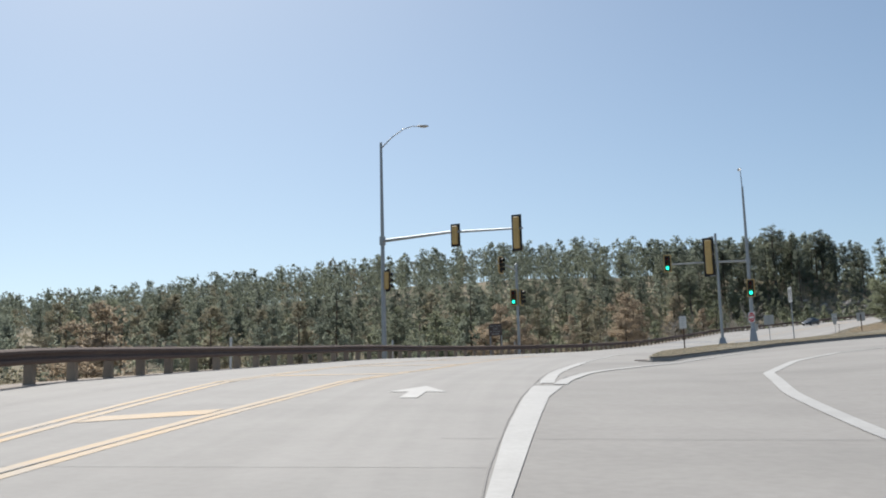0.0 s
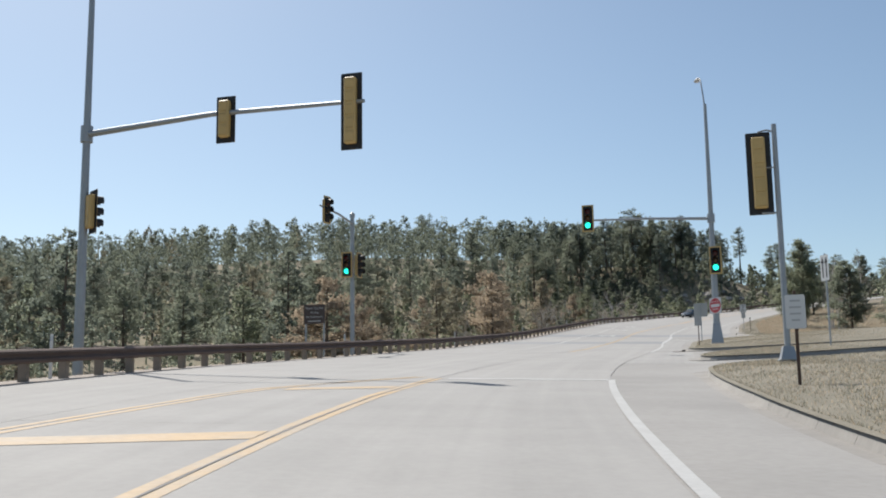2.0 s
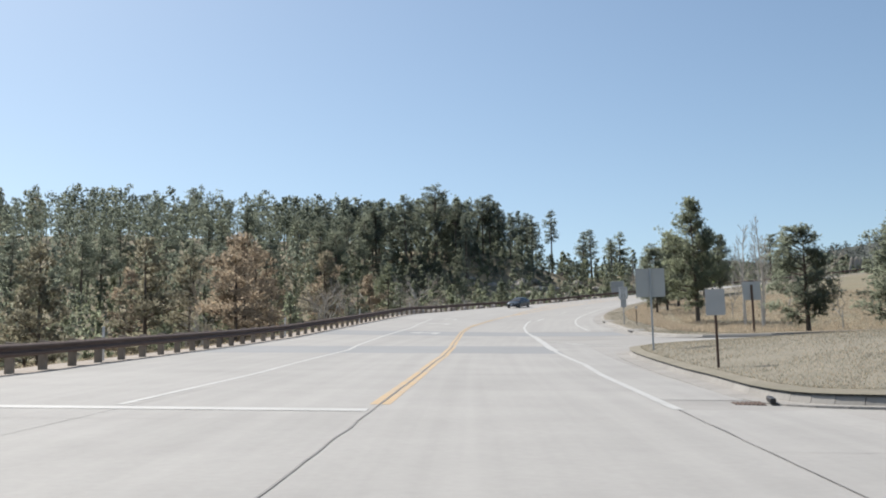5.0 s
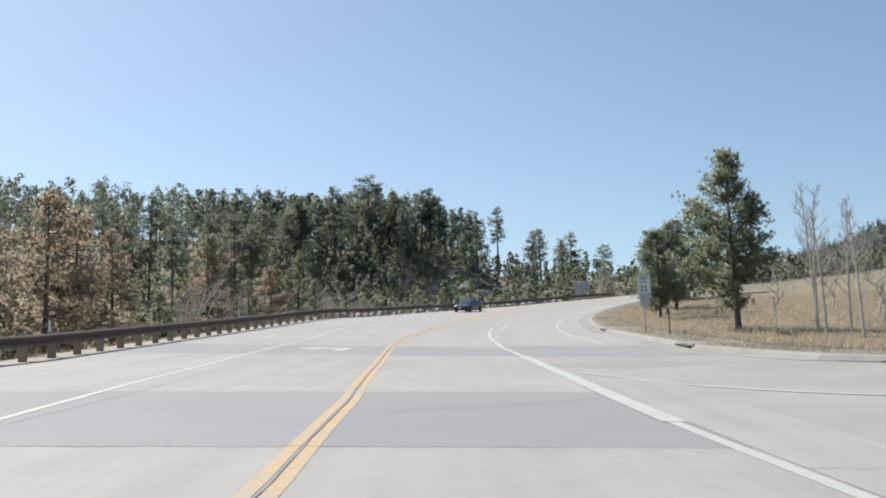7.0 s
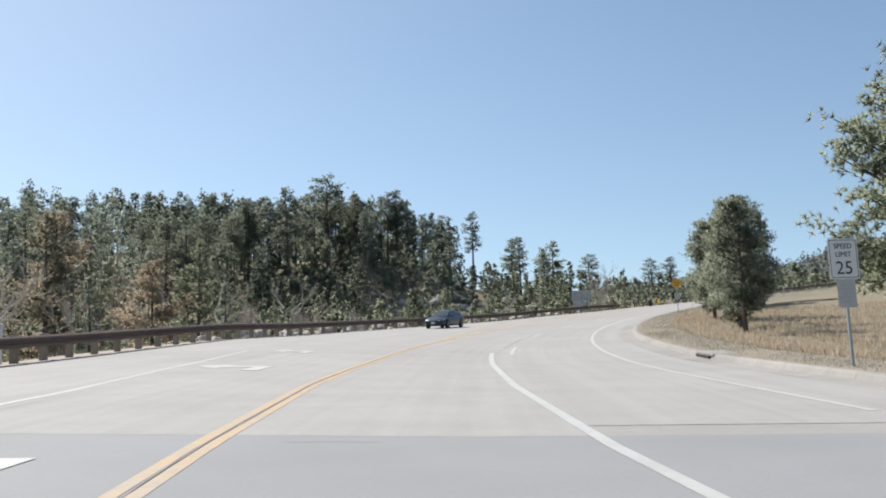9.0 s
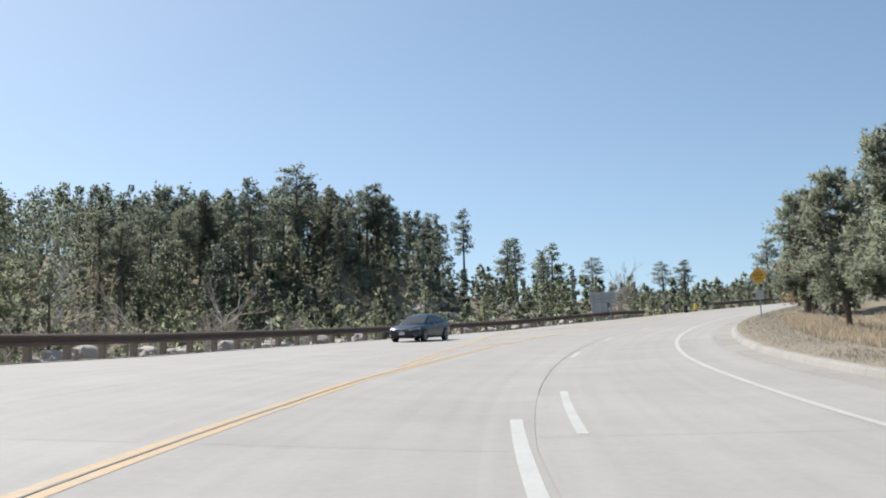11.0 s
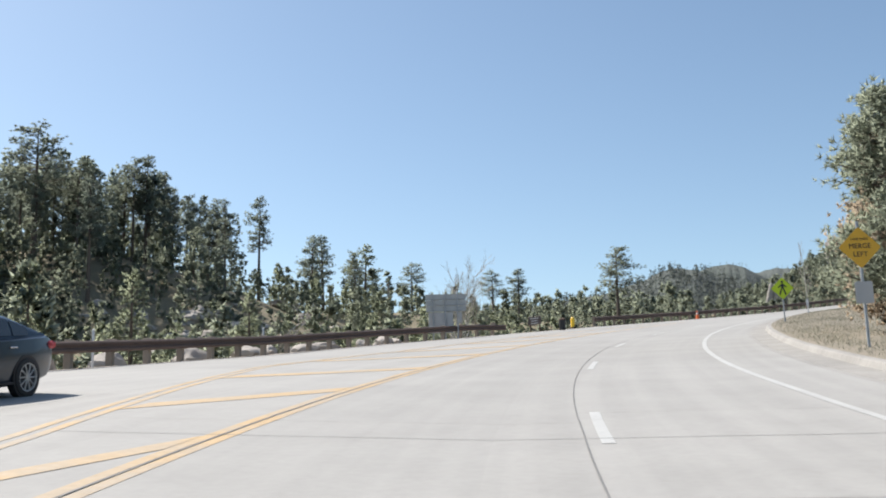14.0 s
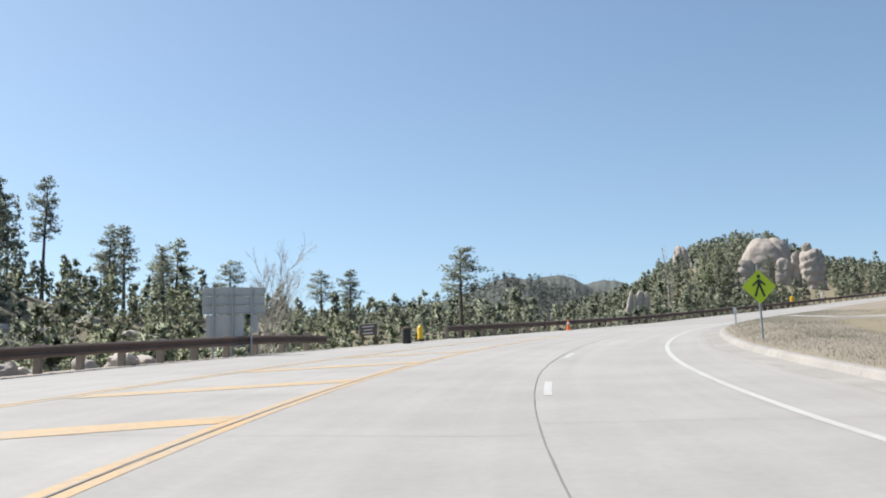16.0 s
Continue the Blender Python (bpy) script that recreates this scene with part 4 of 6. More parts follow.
lettering("letters", "Mt. Rushmore", .17, SIGN_GREY, p, 0, -.064, -.14, .95)
bars("unreadable_writing", [.7], SIGN_GREY, p, -.064, 1.0, -.38, .1, .05)

# large sign seen from behind
t = thing("large_sign", pose(106.85, 181.85, at(243.6, -13.3).z - .35, 0, 0, 139.5) @ Matrix.Diagonal((.92, 1, 1, 1)), "back of a large grey panel sign on steel posts", "sign")
for x in (.78, .05, -.68):
    part("post", Shape().box(x, 0, 1.2, .075, .1, 3.0, .01), STEEL, t)
for k in range(3):
    part("panel", Shape().box(0, -.09, 1.86 + .325 * k, 2.4, .03, .315, .006), ALU, t)
    part("stringer", Shape().box(0, -.055, 1.74 + .325 * k, 2.4, .04, .045, .006), STEEL, t)
part("lower_panel", Shape().box(.33, -.09, 1.1, 1.45, .03, 1.15, .006), SIGN_GREY, t)
part("lower_panel", Shape().box(-.83, -.09, 1.35, .2, .03, .6, .006), SIGN_GREY, t)

# things at the gap in the rail
t = thing("brown_sign", stand(254.6, -10.9, .1, 10) @ Matrix.Scale(.78, 4), "small dark brown notice board on two short posts", "sign")
for x in (-.45, .45):
    part("post", Shape().box(x, 0, .45, .1, .1, 1.1, .01), BROWN_POST, t)
part("board", Shape().box(0, -.07, .75, 1.25, .05, .7, .015), SIGN_BROWN, t)
bars("unreadable_writing", [.8, .6, .7], SIGN_GREY, t, -.1, 1.0, .9, .2, .07)
t = thing("trash_bin", stand(254.0, -8.8, .0) @ Matrix.Scale(.75, 4), "dark lidded litter bin beside the side track", "litter bin")
part("body", Shape().tube([(0, 0, 0), (0, 0, .08), (0, 0, .85)], [.24, .27, .28], 14), SIGNAL_BLACK, t, smooth=True)
part("lid", Shape().tube([(0, 0, .85), (0, 0, .95), (0, 0, 1.05)], [.31, .3, .12], 14), BROWN_POST, t, smooth=True)
t = thing("marker_drum", stand(257.2, -9.3, .05) @ Matrix.Scale(.8, 4), "yellow enamelled post marker beside the road", "marker")
part("body", Shape().tube([(0, 0, 0), (0, 0, .1), (0, 0, .75), (0, 0, .88), (0, 0, .93)], [.2, .17, .17, .12, .03], 14), HYDRANT, t, smooth=True)
part("foot", Shape().tube([(0, 0, 0), (0, 0, .08)], .25, 14), BROWN_POST, t)
t = thing("marker_drum", stand(346, -9.9, -.1), "small yellow marker on a brown post beyond the far rail", "marker")
part("post", Shape().tube([(0, 0, 0), (0, 0, .75)], [.06, .06], 8), BROWN_POST, t)
part("body", Shape().tube([(0, 0, .75), (0, 0, .85), (0, 0, 1.35), (0, 0, 1.45)], [.25, .27, .25, .1], 12), HYDRANT, t, smooth=True)
t = thing("traffic_cone", stand(279.6, -8.2, .0), "orange traffic cone standing at the road's edge", "cone")
part("cone", Shape().tube([(0, 0, .04), (0, 0, .4), (0, 0, .75)], [.17, .1, .035], 14), ORANGE, t, smooth=True)
part("collar", Shape().tube([(0, 0, .42), (0, 0, .56)], [.1, .075], 14), SIGN_WHITE, t, smooth=True)
part("foot", Shape().box(0, 0, .02, .4, .4, .04, .01), ORANGE, t)


# ---- car ----
def wheel_mesh():
    tyre = Shape().loft([[(x, r * math.cos(a), r * math.sin(a)) for a in [2 * math.pi * k / 28 for k in range(28)]] for x, r in ((-.1, .24), (-.105, .3), (-.09, .325), (.09, .325), (.105, .3), (.1, .24))], False)
    ring = [2 * math.pi * k / 28 for k in range(28)]
    rim = Shape().loft([[(x, r * math.cos(a), r * math.sin(a)) for a in ring] for x, r in ((-.08, .25), (-.105, .245), (-.1, .228), (-.06, .222))], False)
    for k in range(10):
        a = 2 * math.pi * k / 10
        rim.tube([(-.085, .03 * math.cos(a), .03 * math.sin(a)), (-.09, .13 * math.cos(a + .03), .13 * math.sin(a + .03)), (-.08, .225 * math.cos(a), .225 * math.sin(a))], [.02, .014, .018], 5)
    rim.tube([(-.07, 0, 0), (-.1, 0, 0)], .05, 12)
    dish = Shape().tube([(-.03, 0, 0), (-.04, 0, 0)], .24, 24)
    return tyre.mesh("tyre", RUBBER, True), rim.mesh("rim", ALU, True), dish.mesh("wheel_dish", SIGNAL_BLACK)


def sedan(m):
    """A four-door saloon; its nose points to local -y."""
    c = thing("car", m, "dark blue four-door saloon car on the oncoming lane", "car")
    # stations from nose to tail: y, half width, sill z, belt z
    st = [(-2.4, .5, .4, .56), (-2.36, .7, .26, .64), (-2.2, .83, .2, .72), (-1.9, .885, .18, .795), (-1.5, .905, .17, .855), (-1.0, .91, .17, .91), (0, .915, .17, .95), (.9, .91, .17, .985), (1.6, .9, .19, 1.02), (2.1, .85, .26, 1.045), (2.36, .74, .36, 1.0), (2.42, .55, .5, .88)]
    rings = []
    for y, w, z0, z1 in st:
        h = z1 - z0
        half = [(0, z0), (w * .8, z0), (w * .95, z0 + .07), (w * .985, z0 + h * .3), (w, z0 + h * .55), (w * .975, z0 + h * .74), (w * .945, z1 - .04), (w * .86, z1), (w * .45, z1 + .018), (0, z1 + .028)]
        rings.append([(x, y, z) for x, z in half] + [(-x, y, z) for x, z in half[-2:0:-1]])
    part("body", Shape().loft(rings), CAR_PAINT, c, smooth=True)
    # cabin: y, half width at the belt, belt z, roof z
    cab = [(-1.22, .78, .88, .91), (-.8, .79, .92, 1.13), (-.25, .785, .94, 1.37), (.2, .775, .96, 1.44), (.7, .77, .98, 1.445), (1.2, .765, 1.0, 1.36), (1.7, .76, 1.02, 1.19), (2.12, .74, 1.03, 1.06)]
    cy, cw, cz0, cz1 = (np.array(q) for q in zip(*cab))

    def cabin(y):
        """Half outline of the cabin at y."""
        w, z0, z1 = (float(np.interp(y, cy, q)) for q in (cw, cz0, cz1))
        h = z1 - z0
        return [(0, z0 - .03), (w + .03, z0 - .03), (w, z0), (w - .12 * h, z0 + h * .4), (w - .36 * h, z0 + h * .86), (w - .52 * h - .02, z1), (0, z1 + .02)]

    def side_x(y, z):
        out = cabin(y)[1:6]
        return float(np.interp(z, [q[1] for q in out], [q[0] for q in out]))

    rings = []
    for y in (-1.22, -1.0, -.8, -.5, -.25, 0, .2, .45, .7, .95, 1.2, 1.45, 1.7, 1.9, 2.12):
        half = cabin(y)
        rings.append([(x, y, z) for x, z in half] + [(-x, y, z) for x, z in half[-2:0:-1]])
    part("cabin", Shape().loft(rings), CAR_PAINT, c, smooth=True)
    for name, ys in (("windscreen", np.linspace(-1.1, -.3, 7)), ("rear_window", np.linspace(1.27, 1.98, 6))):
        v = []
        for y in ys:
            x, z = cabin(float(y))[5]
            x -= .02
            v += [(-x, float(y), z + .012), (-x * .5, float(y), z + .022), (0, float(y), z + .034), (x * .5, float(y), z + .022), (x, float(y), z + .012)]
        part(name, Shape().add(v, [(i * 5 + j, i * 5 + j + 1, i * 5 + j + 6, i * 5 + j + 5) for i in range(len(ys) - 1) for j in range(4)]), GLASS, c, smooth=True)
    for sx in (-1, 1):
        for ys in ((-.82, .22), (.29, 1.12), (1.17, 1.6)):
            v, n = [], 6
            for k in range(n + 1):
                y = ys[0] + (ys[1] - ys[0]) * k / n
                z0, z1 = float(np.interp(y, cy, cz0)), float(np.interp(y, cy, cz1))
                for f in (.1, .45, .82):
                    z = z0 + (z1 - z0) * f
                    v.append((sx * (side_x(y, z) + .012), y, z))
            part("side_window", Shape().add(v, [(k * 3 + j, k * 3 + j + 1, k * 3 + j + 4, k * 3 + j + 3) for k in range(n) for j in range(2)]), GLASS, c, smooth=True)
        rings = [[(sx * x, y, z + dz) for y, dz in ((yo, -.035), (yo - .05, -.01), (yo - .04, .03), (yo + .03, .04))] for x, yo, z in ((.42, -2.36, .615), (.6, -2.31, .635), (.76, -2.19, .665), (.865, -1.95, .71))]
        part("headlight", Shape().loft(rings), LAMP_GLASS, c)
        part("tail_light", Shape().box(sx * .7, 2.24, .87, .3, .2, .14, .04), SIGN_RED, c)
        part("mirror", Shape().box(sx * .97, -.72, 1.0, .2, .12, .13, .04), CAR_PAINT, c)
        part("fog_lamp", Shape().box(sx * .68, -2.3, .33, .18, .1, .04, .015), CHROME, c)
        for y in (-.1, .95):
            part("door_handle", Shape().box(sx * .905, y + .05, .84, .03, .2, .03, .008), CHROME, c)
        part("sill_trim", Shape().box(sx * .9, 0, .24, .03, 2.4, .05, .01), SIGNAL_BLACK, c)
        for y in (-1.45, 1.38):
            part("wheel_arch", Shape().tube([(sx * .78, y, .33), (sx * .912, y, .33)], .375, 24), SIGNAL_BLACK, c)
    part("grille", Shape().box(0, -2.37, .56, .62, .08, .07, .02), SIGNAL_BLACK, c)
    part("grille_bar", Shape().box(0, -2.415, .585, .7, .02, .014, .005), CHROME, c)
    part("badge", Shape().plate(disc(.05, 16, 0, .6), .012, y=-2.425), CHROME, c)
    part("lower_grille", Shape().box(0, -2.36, .36, 1.3, .1, .17, .03), SIGNAL_BLACK, c)
    for z in (.31, .36, .41):
        part("grille_slat", Shape().box(0, -2.412, z, 1.2, .02, .012, .004), BROWN_POST, c)
    part("number_plate", Shape().box(0, -2.43, .45, .32, .015, .16, .005), PLATE, c)
    part("front_lip", Shape().box(0, -2.31, .235, 1.45, .16, .05, .02), SIGNAL_BLACK, c)
    tyre, rim, dish = wheel_mesh()
    for sx in (-1, 1):
        for y in (-1.45, 1.38):
            w = part("wheel", tyre, RUBBER, c, m=pose(sx * .84, y, .325, 0, 0, 0 if sx < 0 else 180))
            part("rim", rim, ALU, w)
            part("wheel_dish", dish, SIGNAL_BLACK, w)
    return c


sedan(rest(202.7, -8.15, .012) @ pose(0, 0, 0, 0, 0, -6) @ Matrix.Scale(.87, 4))

stub = thing("post", pose(180.8, 282.6, float(land_z(180.8, 282.6)[0]) - .3), "tall weathered timber post beside single pines", "post")
part("shaft", Shape().tube([(0, 0, 0), (0, 0, 3), (0, 0, 6.2)], [.2, .17, .14], 9), POST_WOOD, stub)

# ---- trees ----
rng = np.random.default_rng(7)


def tufts(centres, outward, length, wide, count, r):
    """Fans of needles round centres: slim points that spread outwards."""
    n = len(centres)
    c = np.repeat(centres, count, 0)
    d = np.repeat(outward, count, 0) * .55 + r.normal(0, .75, (n * count, 3)) + np.array([0, 0, .25])
    d /= np.linalg.norm(d, axis=1)[:, None]
    side = np.cross(d, r.normal(0, 1, d.shape))
    side /= np.linalg.norm(side, axis=1)[:, None] + 1e-6
    ln = (length * r.uniform(.6, 1.25, (n * count, 1)))
    w = wide * r.uniform(.6, 1.3, (n * count, 1))
    v = np.stack([c - side * w, c + side * w, c + d * ln], 1).reshape(-1, 3)
    nr = np.repeat(outward, count, 0) * .7 + np.array([0, 0, .4]) + r.normal(0, .3, (n * count, 3))
    nr /= np.linalg.norm(nr, axis=1)[:, None] + 1e-6
    return v, np.arange(len(v)).reshape(-1, 3), np.repeat(nr, 3, 0)


def pine_parts(seed, high, base, radius, clumps, count, tuft, needle, top=.62, gap=.18, bark=BARK, bare=0):
    """Meshes of a pine: trunk with limbs, and a crown of needle tufts."""
    r = np.random.default_rng(seed)
    bend = r.normal(0, .012 * high, 2)
    tr = Shape()
    ks = [0, .04, .15, .35, .6, .85, 1]
    r0 = .011 * high + .07
    axis = lambda f: np.array([bend[0] * f * f, bend[1] * f * f, f * high])
    tr.tube([tuple(axis(k) + (0, 0, -.25 if k == 0 else 0)) for k in ks], [r0 * q for q in (1.35, 1.05, .92, .75, .5, .25, .06)], 9)
    full = clumps > 1500
    limbs = max(14, int(high * (7.5 if full else 3.4)))
    cs, outs = [], []
    per = max(3, clumps // limbs)
    lopside = r.uniform(0, 6.28)
    for k in range(limbs):
        f = base + (1 - base) * ((k + r.uniform(0, .9)) / limbs)
        g = (f - base) / (1 - base)
        prof = min(1.0, (g + .12) / .3) * (1 - g) ** top + .05
        a = r.uniform(0, 6.28)
        reach = radius * prof * r.uniform(.72 if full else .5, 1.15) * (1 + .2 * math.cos(a - lopside))
        if r.uniform() < gap * .6:
            reach *= .45
        rise = r.uniform(.05, .5) + .4 * g if full else r.uniform(-.15, .3) + .35 * g
        p0 = axis(f)
        d = np.array([math.cos(a), math.sin(a), rise])
        p1 = p0 + d * reach
        mid = p0 + d * reach * .5 + (0, 0, -.06 * reach)
        rad = .012 + .012 * reach
        tr.tube([tuple(p0), tuple(mid), tuple(p1)], [rad * 1.3, rad, rad * .35], 4, False)
        if g * 100 < bare:
            continue
        # bunches of needles sit on side twigs towards the limb's end
        nb = int(3 + reach * 3) if full else max(2, int(2 + reach * 1.3))
        tb = r.uniform(.3, 1.05, nb) ** .7
        side = np.array([-d[1], d[0], 0]) * reach
        bunch = p0 + np.outer(tb, d * reach) + np.outer(r.uniform(-.38, .38, nb) * tb, side) + np.c_[np.zeros((nb, 2)), r.normal(.02, .13 if full else .07, nb) * reach]
        for q in bunch[:4]:
            tr.tube([tuple(p0 + d * reach * .45), tuple(q)], [rad * .5, rad * .2], 3, False)
        nk = int(per * min(max(1.5 * reach / radius, .3), 1.6))
        pts = bunch[r.integers(0, nb, nk)] + r.normal(0, 1, (nk, 3)) * np.array([1, 1, .62]) * ((.13 + .04 * reach) if full else (.17 + .085 * reach))
        cs.append(pts)
        o = pts - axis(f)
        outs.append(o / (np.linalg.norm(o, axis=1)[:, None] + 1e-6))
    top_n = max(6, per // 2)
    pts = axis(.965) + r.normal(0, 1, (top_n, 3)) * np.array([radius * .11, radius * .11, high * .025])
    cs.append(pts)
    outs.append(np.tile([0, 0, 1.0], (top_n, 1)))
    v, f, nr = tufts(np.concatenate(cs), np.concatenate(outs), tuft, tuft * (.11 if full else .2), count, r)
    return tr.mesh("trunk", bark), array_mesh("crown", v, f, needle, nr)


def bare_parts(seed, high, spread, depth=5, bark=PALE_BARK, stems=1, droop=0.0, stem=.3, thick=1.0):
    """Trunk and twigs of a leafless tree."""
    r = np.random.default_rng(seed)
    wood, tw = Shape(), Shape()

    def grow(p, d, ln, rad, k):
        q = p + d * ln
        bendv = r.normal(0, .08, 3) * ln
        sh = wood if k > depth - 3 else tw
        sh.tube([tuple(p), tuple((p + q) / 2 + bendv), tuple(q)], [rad, rad * .8, rad * .6], 5 if k > depth - 3 else 3, False)
        if k == 0:
            return
        for _ in range(r.integers(2, 4)):
            nd = d + r.normal(0, spread, 3) + (0, 0, .12 - droop)
            nd /= np.linalg.norm(nd)
            grow(p + d * ln * r.uniform(.55, 1.0) + bendv * .5, nd, ln * r.uniform(.5, .78), rad * .66, k - 1)

    for k in range(stems):
        d0 = np.array([r.normal(0, .22 if stems > 1 else .04), r.normal(0, .22 if stems > 1 else .04), 1.0])
        grow(np.array([r.normal(0, .1), r.normal(0, .1), -.2]), d0 / np.linalg.norm(d0), high * stem, (.0085 * high + .012) * thick, depth)
    return wood.mesh("trunk", bark), tw.mesh("crown", TWIG)


def aspen_parts(seed, high):
    """A slim pale trunk with short upswept limbs and fine twigs."""
    r = np.random.default_rng(seed)
    tr, tw = Shape(), Shape()
    bend = r.normal(0, .03 * high, 2)
    axis = lambda f: np.array([bend[0] * f * f, bend[1] * f * f, f * high])
    tr.tube([tuple(axis(f) - (0, 0, .2 if f == 0 else 0)) for f in (0, .2, .45, .7, .9, 1)], [.095, .08, .06, .04, .02, .008], 7)
    for k in range(34):
        f = .26 + .7 * (k + r.uniform(0, 1)) / 34
        a, ln = r.uniform(0, 6.28), high * (.05 + .17 * (1 - f)) * r.uniform(.6, 1.2)
        d = np.array([math.cos(a), math.sin(a), r.uniform(.7, 1.5)])
        p = axis(f)
        q = p + d * ln * .75
        tr.tube([tuple(p), tuple(p + d * ln * .35 + (0, 0, -.04)), tuple(q)], [.022, .016, .008], 4, False)
        for j in range(7):
            b = p + d * ln * r.uniform(.3, .75)
            e = d * .5 + r.normal(0, .45, 3) + (0, 0, .3)
            tw.tube([tuple(b), tuple(b + e * ln * .25), tuple(b + e * ln * .45 + r.normal(0, .04, 3))], [.008, .006, .003], 3, False)
    return tr.mesh("trunk", PALE_BARK), tw.mesh("crown", TWIG)


def tree_proto(name, parts_, label, crown_name="crown"):
    t = thing(name, Matrix(), label, "tree")
    part("trunk", parts_[0], None, t)
    part(crown_name, parts_[1], None, t)
    return t


PROTO = []
SPECS = [("pine_tree", 15, .40, 2.6, 1350, 9, .27, NEEDLE, .5, "tall dark green ponderosa pine with a bare lower trunk"),
         ("pine_tree", 17, .48, 2.3, 1250, 9, .27, NEEDLE_DARK, .5, "tall slim dark pine with an open lower trunk"),
         ("pine_tree", 14, .26, 2.6, 1400, 9, .27, NEEDLE_DARK, .6, "dense dark green pine with a pointed crown"),
         ("pine_tree", 16, .5, 2.5, 1000, 9, .27, NEEDLE, .36, "old pine with a flat ragged crown on a tall trunk"),
         ("pine_tree", 12, .18, 2.9, 1450, 9, .27, NEEDLE_YOUNG, .62, "broad green pine on the hillside"),
         ("pine_tree", 5.5, .04, 1.8, 700, 8, .21, NEEDLE_YOUNG, .8, "young bushy green pine"),
         ("pine_tree", 8, .06, 2.2, 1000, 9, .23, NEEDLE, .8, "young conical pine with branches to the ground"),
         ("dying_pine", 11, .10, 3.0, 1400, 9, .25, NEEDLE_RUST, .6, "dying pine with rust-brown needles"),
         ("dying_pine", 10, .12, 2.7, 1300, 9, .25, NEEDLE_OLIVE, .6, "fading pine with olive and brown needles"),
         ("dying_pine", 7.5, .03, 2.9, 1480, 9, .24, NEEDLE_RUST, .45, "low broad tree with rust-brown foliage"),
         ("pine_tree", 10, .14, 3.1, 5200, 13, .22, NEEDLE_YOUNG, .7, "full green roadside pine on dry grass"),
         ("pine_tree", 8, .12, 2.3, 3600, 12, .21, NEEDLE, .5, "dense dark roadside pine with low branches")]
for i, (nm, hi, ba, ra, cl, co, tu, nd, tp, lb) in enumerate(SPECS):
    PROTO.append((tree_proto(nm, pine_parts(20 + i, hi, ba, ra, cl, co, tu, nd, tp), lb), hi))
BARE = [(tree_proto("bare_tree", bare_parts(60, 7, .42, 5), "leafless pale grey tree with fine twigs", "crown"), 7),
        (tree_proto("bare_shrub", bare_parts(61, 4, .5, 4, PALE_BARK, 4), "leafless pale shrub of many stems", "crown"), 4),
        (tree_proto("aspen", aspen_parts(62, 8), "leafless aspen with a slim pale trunk", "crown"), 8),
        (tree_proto("bare_tree", bare_parts(66, 9, .3, 6, PALE_BARK, 3, -.05, .3, .55), "tall leafless tree with a haze of fine pale twigs", "crown"), 9)]
used = set()


def plant(proto, x, y, z, high=None, turn=None, lean=0.0, wide=1.0, label=""):
    """Put a copy of a tree; the first use moves the tree itself."""
    ob, h0 = proto
    k = (high or h0) / h0
    m = pose(x, y, z, lean, 0, rng.uniform(0, 360) if turn is None else turn) @ Matrix.Diagonal((k * wide, k * wide, k, 1))
    if ob.name not in used:
        used.add(ob.name)
        ob.matrix_basis = m
        t = ob
    else:
        t = copy_thing(ob, m)
        t.matrix_basis = m
    if label:
        tagged(t, label)
    return t


def plant_sl(proto, s, l, **kw):
    p = at(s, l)
    z = float(land_z(p.x, p.y)[0]) - .1
    return plant(proto, p.x, p.y, z, **kw)


def plant_top(proto, x, y, top, **kw):
    z = float(land_z(x, y)[0]) - .2
    return plant(proto, x, y, z, high=max(4, top - z), **kw)


# single trees that stand out against the sky
for k, x, y, top, w in ((3, 115.2, 271.1, 51.2, 1.25), (1, 131.6, 274.2, 50.9, 1.0), (1, 154.5, 282.3, 49.5, .9), (0, 171.9, 289.9, 46.1, 1.0), (3, 177.5, 288, 43.6, .8),
                        (4, 187.5, 298.6, 47.3, 1.0), (3, 192.1, 290.1, 43.1, 1.1), (3, 193.4, 241.7, 38.4, 1.1), (1, 196.8, 266.6, 39.1, 1.2), (3, 198.8, 275.1, 40.0, 1.0), (0, 73.4, 357.1, 64.7, 1.1),
                        (2, 163, 280, 43.5, 1.0), (0, 139.8, 303.6, 54.9, 1.0), (1, 145, 276, 46.5, .9), (0, 138, 279, 46.8, .9), (2, 148, 284, 48.5, .9), (0, 122, 276, 47.2, 1.0), (2, 106, 268, 47.8, 1.1), (1, 99, 270, 45.6, 1.0)):
    plant_top(PROTO[k], x, y, top, wide=w * (1.5 if x > 165 else 1.2))
# the close front rows of the tall stand on the rocky spur
for k in range(20):
    x = 92 + 60 * (k + float(rng.uniform(0, .9))) / 20
    y = 264 + .3 * (x - 92) + float(rng.uniform(-3, 12))
    plant_sl(PROTO[int(rng.choice([0, 1, 3]))], *[float(q[0]) for q in along(x, y)], high=float(rng.uniform(12.0, 15.0)), wide=1.0)

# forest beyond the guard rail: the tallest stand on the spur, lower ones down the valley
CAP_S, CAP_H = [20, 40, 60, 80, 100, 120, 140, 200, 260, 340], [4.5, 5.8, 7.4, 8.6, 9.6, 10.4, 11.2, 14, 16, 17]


def clear(s, l, gap=3):
    """True where the place lies at that distance from the road and from no other stretch of it."""
    p = at(s, l)
    return abs(float(along(p.x, p.y)[1][0]) - l) < gap


def past_spur(s, l):
    """True beyond the end of the tall stand, where only single trees grow."""
    p = at(s, l)
    return s > 225 and p.x > 83 + .52 * (p.y - 152) and p.y < 345


